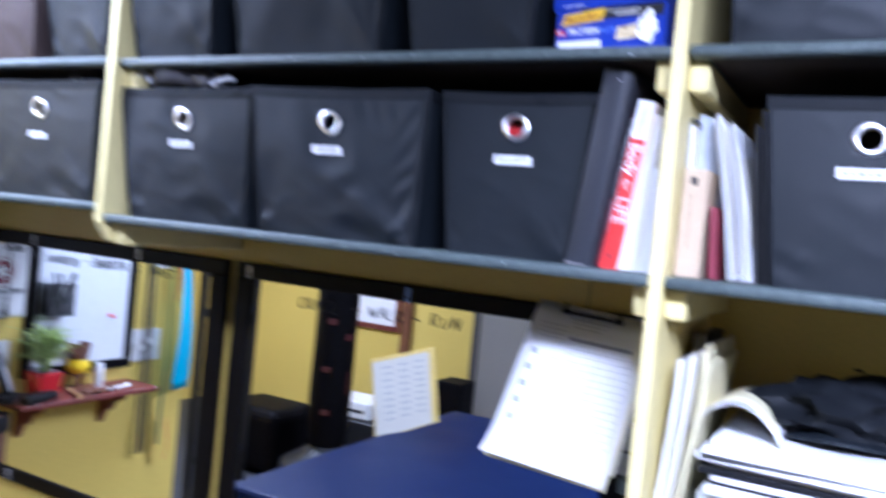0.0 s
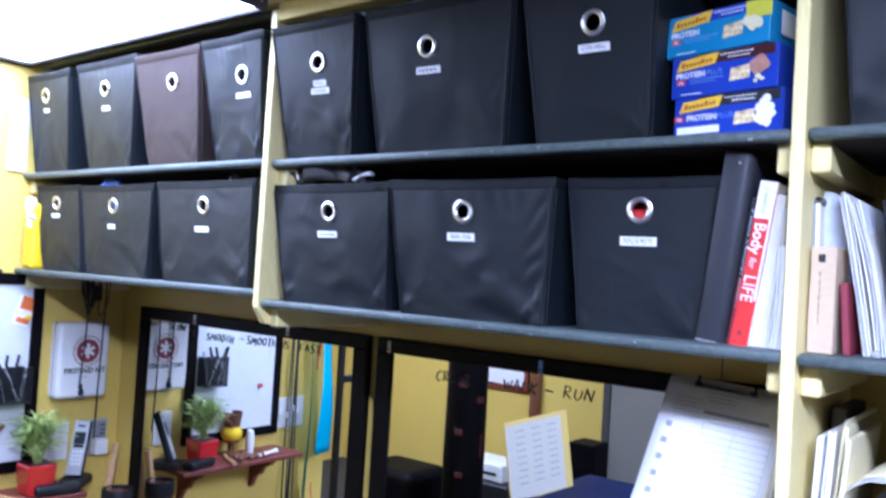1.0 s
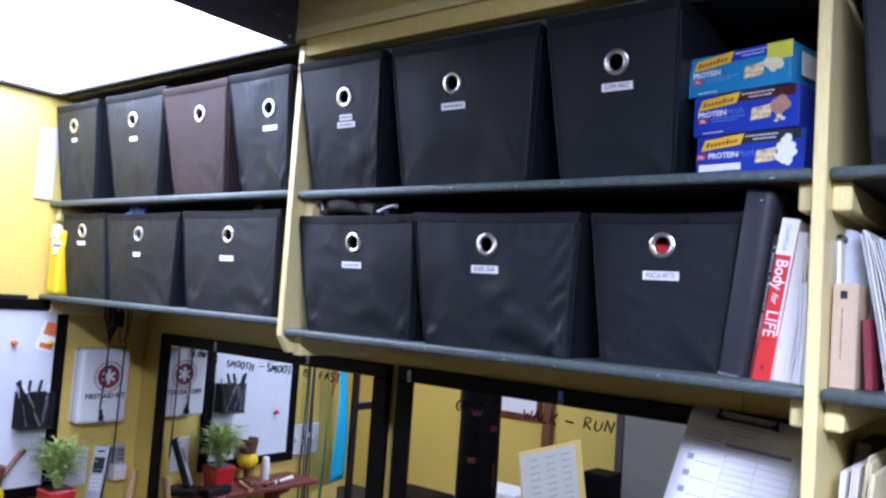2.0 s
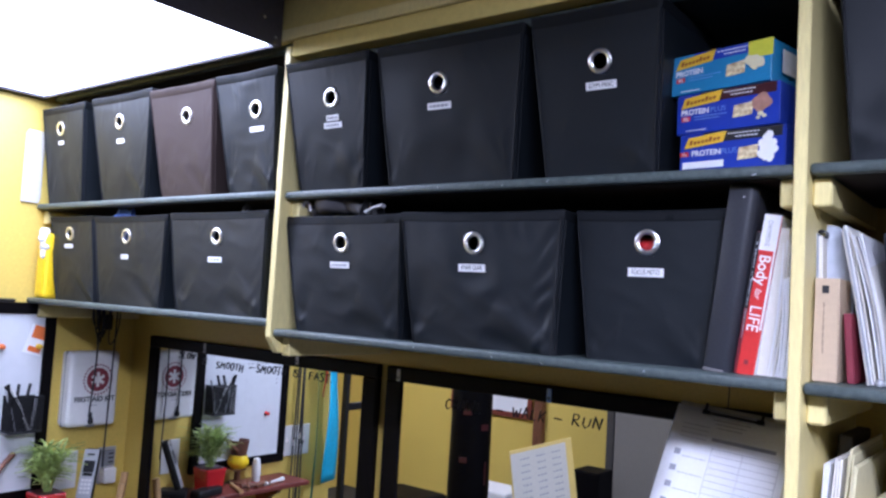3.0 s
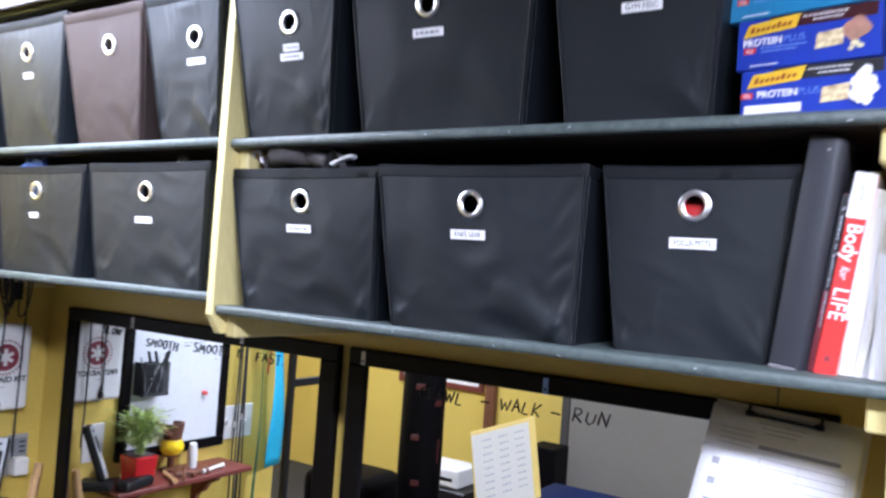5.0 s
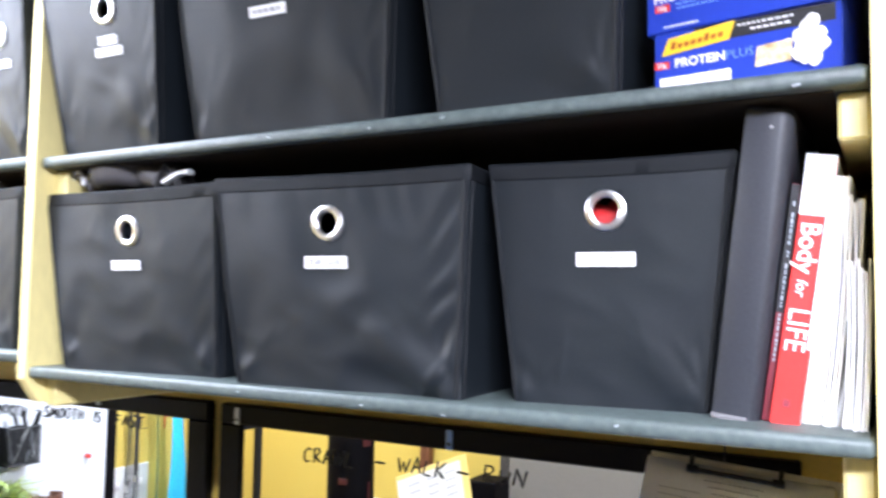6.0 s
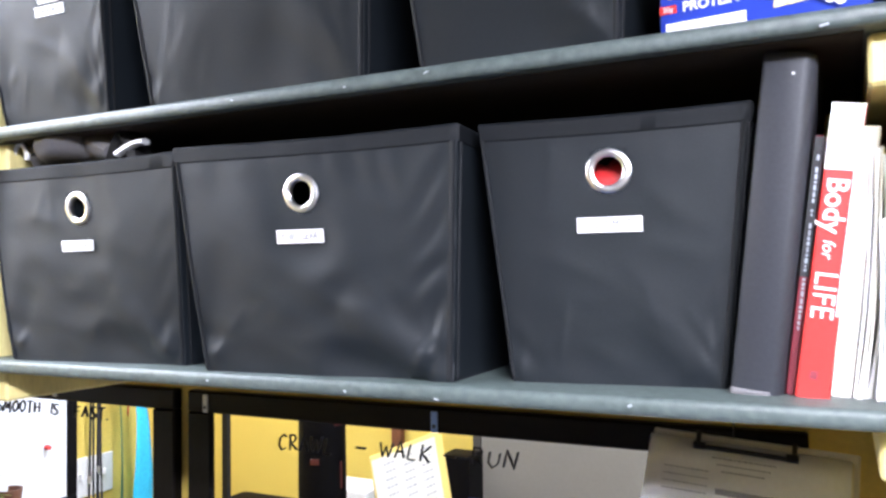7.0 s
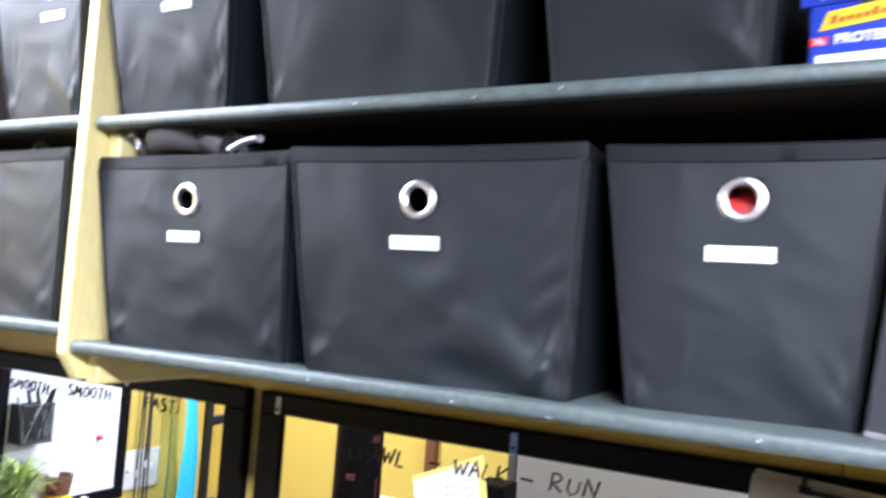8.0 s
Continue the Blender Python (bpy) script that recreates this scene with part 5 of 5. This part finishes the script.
tb2 = thing("white_tube", pose(XL + 0.06, LY + -0.555, SZ), "white plastic tube standing on its cap", "tube")
bm = bmesh.new()
lathe(bm, [(0.0001, 0.0), (0.016, 0.0), (0.017, 0.03), (0.0175, 0.055), (0.012, 0.085), (0.0001, 0.09)], 18)
part("tube_body", bm, M_WHITEP, tb2, smooth=True)
for k, (y, a) in enumerate(((-0.40, 20), (-0.52, 62), (-0.58, 75), (-0.455, 40), (-0.49, 105))):
    stick = thing("wooden_stick", pose(XL + 0.14, LY + y, SZ + 0.009, 0, 0, a), "short turned light wood stick lying on a shelf", "stick")
    bm = bmesh.new()
    tube(bm, [(-0.06, 0, 0), (-0.02, 0, 0), (0.03, 0, 0), (0.06, 0, 0.0)], (0.0085, 0.006, 0.006, 0.0085), 8)
    part("shaft", bm, (M_LIGHTW, M_BROWNW, M_WHITEP, M_BROWNW, M_BROWNW)[k], stick, smooth=True)

# staffs and a leather pouch in the corner
for k, (x, y) in enumerate(((-1.03, -0.03), (-1.0, -0.055))):
    s_ = thing("wooden_staff", pose(x, y, 0), "light wood practice staff leaning in the corner", "staff", "staffs in the corner")
    bm = bmesh.new()
    tube(bm, [(0.05, -0.16, 0.0), (0.02, -0.06, 0.6), (0.0, 0.0, 1.01 - 0.03 * k)], 0.012, 10)
    part("shaft", bm, M_LIGHTW, s_, smooth=True)
ho = thing("leather_quiver", pose(-1.0, -0.03, 0.0), "tall brown leather case standing in the corner", "case")
bm = bmesh.new()
lathe(bm, [(0.0001, 0.0), (0.035, 0.0), (0.04, 0.3), (0.043, 0.82), (0.045, 0.875), (0.04, 0.878), (0.038, 0.8), (0.0001, 0.78)], 16, (0.06, -0.04, 0))
part("case_body", bm, M_LEATHER, ho, smooth=True)
bm = bmesh.new()
lathe(bm, [(0.0455, 0.84), (0.0475, 0.845), (0.0475, 0.885), (0.0455, 0.89), (0.04, 0.885)], 16, (0.06, -0.04, 0))
part("rim_band", bm, M_BLACK, ho, smooth=True)

# light switch, bands and straps
sw = thing("light_switch", on_left(-0.795, 1.02), "white double light switch plate on the wall", "light switch")
part("plate", bx(0, -0.003, 0, 0.165, 0.006, 0.125, bev=0.002), M_WHITEP, sw)
for xx in (-0.046, 0.0, 0.046):
    part("toggle", bx(xx, -0.0095, 0.004, 0.009, 0.013, 0.02, bev=0.002), M_WHITEP, sw)
for k in range(5):
    b_ = thing("resistance_cord", pose(XL + 0.045, LY + -0.757 - 0.011 * k, 0), "thin black elastic cord hanging from a hook", "exercise cord", "hanging exercise cords")
    bm = bmesh.new()
    tube(bm, [(0.004 * math.sin(k + 5 * t), 0.006 * math.sin(1.7 * k + 3 * t), 1.50 - 0.9 * t) for t in (i / 14 for i in range(15))], 0.0036, 6)
    part("cord", bm, M_INK, b_, smooth=True)
    if k in (0, 3):
        bm = bmesh.new()
        lathe(bm, [(0.0001, -0.012), (0.0046, -0.011), (0.0052, 0.0), (0.0046, 0.011), (0.0001, 0.012)], 10, (0.004 * math.sin(k + 2.6), 0.006 * math.sin(1.7 * k + 1.6), 1.02 + 0.008 * k))
        part("ferrule", bm, M_CHROME, b_, "small metal ferrule", True)
hk = thing("hook_rail", on_left(-0.845, 1.5), "black hook rail for exercise bands", "hook rail")
part("rail", bx(0, -0.006, 0, 0.27, 0.012, 0.03, bev=0.002), M_BLACKP, hk)
for k in range(6):
    bm = bmesh.new()
    x = -0.11 + 0.044 * k
    tube(bm, [(x, -0.01, 0.004), (x, -0.04, 0.0), (x, -0.06, 0.012)], 0.003, 6)
    part("hook", bm, M_SILVER, hk, smooth=True)
nt_ = thing("wall_note", on_left(-0.868, 1.375), "white note sheet with dark blot shapes on the wall", "note")
part("note_sheet", bx(0, -0.001, 0, 0.08, 0.0012, 0.10, bev=0), M_WHITE, nt_)
for u, v, r in ((-0.012, 0.012, 0.014), (0.014, -0.014, 0.017), (-0.005, -0.03, 0.009)):
    bm = bmesh.new()
    vs = [bm.verts.new((u + r * math.cos(a), -0.0019, v + r * math.sin(a) * 1.2)) for a in (2 * math.pi * k / 16 for k in range(16))]
    bm.faces.new(vs)
    part("dark_blot", bm, M_GREYINK, nt_)


def strap(y, z0, z1, w, mat, label, x=0.05, wave=0.012, name="exercise_band"):
    ob = thing(name, pose(XL + x, LY + y, 0), label, "exercise band", "hanging exercise cords")
    bm = bmesh.new()
    gr = [[bm.verts.new((wave * math.sin(6 * t + y * 9) + 0.006 * i, (i / 4 - 0.5) * w * (1 - 0.25 * math.sin(5 * t)) + 0.01 * math.sin(3.1 * t), z1 + (z0 - z1) * t)) for i in range(5)] for t in (k / 20 for k in range(21))]
    for k in range(20):
        for i in range(4):
            bm.faces.new((gr[k][i], gr[k][i + 1], gr[k + 1][i + 1], gr[k + 1][i]))
    s__ = part("band", bm, mat, ob, smooth=True)
    s__.modifiers.new("thickness", "SOLIDIFY").thickness = 0.003
    return ob


wc = thing("wall_card", on_left(-0.868, 1.428), "small white card on the wall behind exercise bands", "card")
part("card_sheet", bx(0, -0.0015, 0, 0.078, 0.0015, 0.112, bev=0.0004), M_WHITEP, wc)
bm = bmesh.new()
tube(bm, [(0.017 * math.cos(a), -0.003, 0.012 + 0.026 * math.sin(a)) for a in (math.radians(60 + 20 * k) for k in range(13))], 0.0032, 6)
part("hook_print", bm, M_INK, wc, "black curved hook on the card", True)

strap(-0.872, 0.62, 1.49, 0.03, M_GREENB, "dark green flat exercise band hanging on a hook", 0.04)
strap(-0.944, 0.84, 1.49, 0.085, M_CYAN, "bright cyan flat exercise band hanging on a hook", 0.06)
strap(-0.90, 0.56, 0.72, 0.022, M_RED, "red end of an exercise band", 0.055)
strap(-0.896, 1.2, 1.49, 0.016, M_RED, "narrow red exercise band hanging on a hook", 0.05)

# things at the shelf's left end
yb = thing("yellow_packet", pose(-1.062, -0.325, ZL, 0, 0, -6), "yellow packet with white tissue at its top", "packet")
part("packet_body", bx(0, 0.02, 0.1, 0.07, 0.1, 0.2, bev=0.012, seg=2), M_YBAG, yb)
bm = bmesh.new()
for k in range(4):
    box(bm, 0.018 + 0.006 * math.sin(k * 2), -0.03, 0.135 + 0.02 * k, 0.022 + 0.006 * k, 0.014, 0.03, 0.006, rot=Euler((k * 0.7, k * 0.5, k)).to_matrix())
part("tissue", bm, M_WHITE, yb)
for k in range(3):
    pp = thing("pinned_papers", on_left(-0.386 - 0.004 * k, 1.985 - 0.006 * k, 0.001 + 0.003 * k), "white papers pinned to the wall beside the shelf", "papers", "pinned papers")
    part("sheet", bx(0, -0.001, 0, 0.055, 0.0012, 0.215, bev=0), M_CHART, pp)

# ---- ceiling lights ----
def light_panel(m, w, d, h, glow, label):
    ob = thing("ceiling_light", m, label, "ceiling light", "ceiling lights")
    t = 0.012
    for nm, b in (("housing_end", (-w / 2 + t / 2, 0, t, d)), ("housing_end", (w / 2 - t / 2, 0, t, d)), ("housing_side", (0, -d / 2 + t / 2, w - 2 * t, t)), ("housing_side", (0, d / 2 - t / 2, w - 2 * t, t))):
        part(nm, bx(b[0], b[1], h / 2, b[2], b[3], h, bev=0.002), M_HOOD, ob)
    part("housing_top", bx(0, 0, h - 0.006, w - 2 * t, d - 2 * t, 0.01, bev=0), M_HOOD, ob)
    part("diffuser", bx(0, 0, 0.012, w - 2 * t - 0.001, d - 2 * t - 0.001, 0.006, bev=0), glow, ob, "glowing white diffuser")
    for k, (dy, dz) in enumerate(((0.02, 0.018), (0.055, 0.055), (0.035, 0.11))):
        bm = bmesh.new()
        lathe(bm, [(0.0001, 0.003), (0.003, 0.002), (0.0035, 0.0)], 8, (w / 2, d / 2 - dy, dz), "x")
        part("screw", bm, M_CHROME, ob, smooth=True)
    return ob


light_panel(pose(-0.547, -0.668, 2.19), 1.104, 0.6, 0.33, M_GLOW, "large hooded ceiling light with a glowing diffuser")
light_panel(pose(1.85, -1.66, 2.36), 1.22, 0.3, 0.16, M_GLOW2, "narrow hooded ceiling light with a glowing diffuser, out of view")
# unseen fill lamp, added to brighten the rear wall and the left bins
light_panel(pose(-2.1, -1.95, 2.36), 1.22, 0.3, 0.16, M_GLOW3, "narrow hooded ceiling light with a glowing diffuser, out of view")

# ---- the gym seen in the mirrors ----
bag = thing("punching_bag", pose(-1.288, -2.3, 0.0), "tall black vinyl punching bag with small red marks", "punching bag")
bm = bmesh.new()
lathe(bm, [(0.0001, 0.3), (0.1, 0.3), (0.117, 0.33), (0.12, 0.6), (0.117, 1.0), (0.119, 1.5), (0.11, 1.72), (0.0001, 1.74)], 28)
part("bag_body", bm, M_BAG, bag, smooth=True)
bm = bmesh.new()
lathe(bm, [(0.0001, 0.0), (0.24, 0.0), (0.26, 0.03), (0.25, 0.2), (0.12, 0.28), (0.1, 0.31), (0.0001, 0.31)], 28)
part("base", bm, M_BLACK, bag, smooth=True)
for a, z_, w_, h_ in ((66, 1.02, 0.05, 0.032), (14, 0.935, 0.05, 0.034), (73, 0.75, 0.045, 0.03), (5, 0.675, 0.014, 0.13), (66, 0.51, 0.045, 0.03)):
    part("red_mark", bx(0.1195 * math.cos(radians(a)), 0.1195 * math.sin(radians(a)), z_, w_, 0.004, h_, bev=0.001, rot=Euler((0, 0, radians(a - 90))).to_matrix()), M_DULLRED, bag, "small red printed mark")

tab = thing("padded_table", pose(0.265, -1.32, 0.0), "dark blue vinyl padded treatment table", "padded table")
part("pad", bx(0, 0, 0.66, 1.33, 1.6, 0.08, bev=0.022, seg=3), M_BLUEPAD, tab)
for sx in (-0.58, 0.58):
    for sy in (-0.7, 0.7):
        part("leg", bx(sx, sy, 0.31, 0.045, 0.045, 0.62, bev=0.003), M_LIGHTW, tab)
sg = thing("notice_card", Matrix.Translation((-0.342, -1.575, 0.702)) @ Euler((radians(-5), radians(7), radians(108))).to_matrix().to_4x4(), "yellow card with a white printed exercise chart", "notice card")
part("card", bx(0, 0, 0.17, 0.36, 0.006, 0.34, bev=0.001), M_CARDY, sg)
part("chart_sheet", bx(0.018, -0.0038, 0.165, 0.315, 0.001, 0.32, bev=0), M_CHART, sg)
for c_ in range(3):
    for k in range(9):
        bar_text(sg, -0.08 + 0.09 * c_, 0.295 - 0.028 * k, 0.05, 0.006, -0.0048, M_GREYINK, 3, 80 + k + 9 * c_)
stool = thing("gym_stool", pose(-1.92, -2.52, 0.0), "black padded gym stool with a square seat", "stool")
part("seat_block", bx(0, 0, 0.2, 0.48, 0.42, 0.40, bev=0.07, seg=4), M_BAG, stool)
cb2 = thing("low_cabinet", pose(-1.44, -2.87, 0.0), "low black cabinet standing in the gym", "cabinet")
part("cabinet_body", bx(0, 0, 0.18, 0.46, 0.40, 0.36, bev=0.006), M_BLACK, cb2)
pr = thing("printer", pose(-1.45, -2.85, 0.36), "small white printer on a black cabinet", "printer")
part("printer_body", bx(0, 0, 0.055, 0.32, 0.26, 0.11, bev=0.012, seg=2), M_WHITEP, pr)
part("paper_slot", bx(0, 0.131, 0.05, 0.24, 0.002, 0.02, bev=0), M_BLACK, pr)
sp = thing("loudspeaker", pose(-0.86, -3.02, 0.0), "black floor loudspeaker cabinet", "loudspeaker")
part("speaker_body", bx(0, 0, 0.33, 0.18, 0.2, 0.66, bev=0.01, seg=2), M_BAG, sp)
wp = thing("tall_cabinet", pose(-0.05, -3.45, 0.0), "tall cream-white cabinet with a grey edge, colour darkened as if in shade", "cabinet")
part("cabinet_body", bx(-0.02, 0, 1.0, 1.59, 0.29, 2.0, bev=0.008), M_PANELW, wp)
part("edge_trim", bx(-0.842, 0.12, 1.0, 0.05, 0.06, 2.0, bev=0.003), M_DARKGREY, wp)
pf = thing("picture_frame", pose(-2.02, YR + 0.001, 1.15), "white certificate in a dark red wooden frame", "picture")
for nm, b in (("frame_top", (0, 0.325, 0.74, 0.04)), ("frame_bottom", (0, -0.325, 0.74, 0.04)), ("frame_side", (-0.35, 0, 0.04, 0.61)), ("frame_side", (0.35, 0, 0.04, 0.61))):
    part(nm, bx(b[0], 0.013, b[1], b[2], 0.026, b[3], bev=0.004), M_REDW, pf)
part("certificate", bx(0, 0.006, 0, 0.66, 0.012, 0.61, bev=0), M_WHITE, pf)
ps = thing("wood_post", pose(-1.578, YR + 0.031, 0.0), "dark brown wooden post against the wall", "post")
part("post_body", bx(0, 0, 1.25, 0.07, 0.06, 2.5, bev=0.004), M_BROWNW, ps)
rk = thing("exercise_rack", pose(-1.34, -1.3, 0.0), "black metal exercise rack", "rack")
for y_ in (0.0, -0.36):
    part("upright", bx(0, y_, 0.95, 0.03, 0.028, 1.9, bev=0.003), M_BLACK, rk)
for z_, h_ in ((1.29, 0.05), (1.095, 0.035), (0.4, 0.035)):
    part("crossbar", bx(0, -0.18, z_, 0.028, 0.33, h_, bev=0.003), M_BLACK, rk)
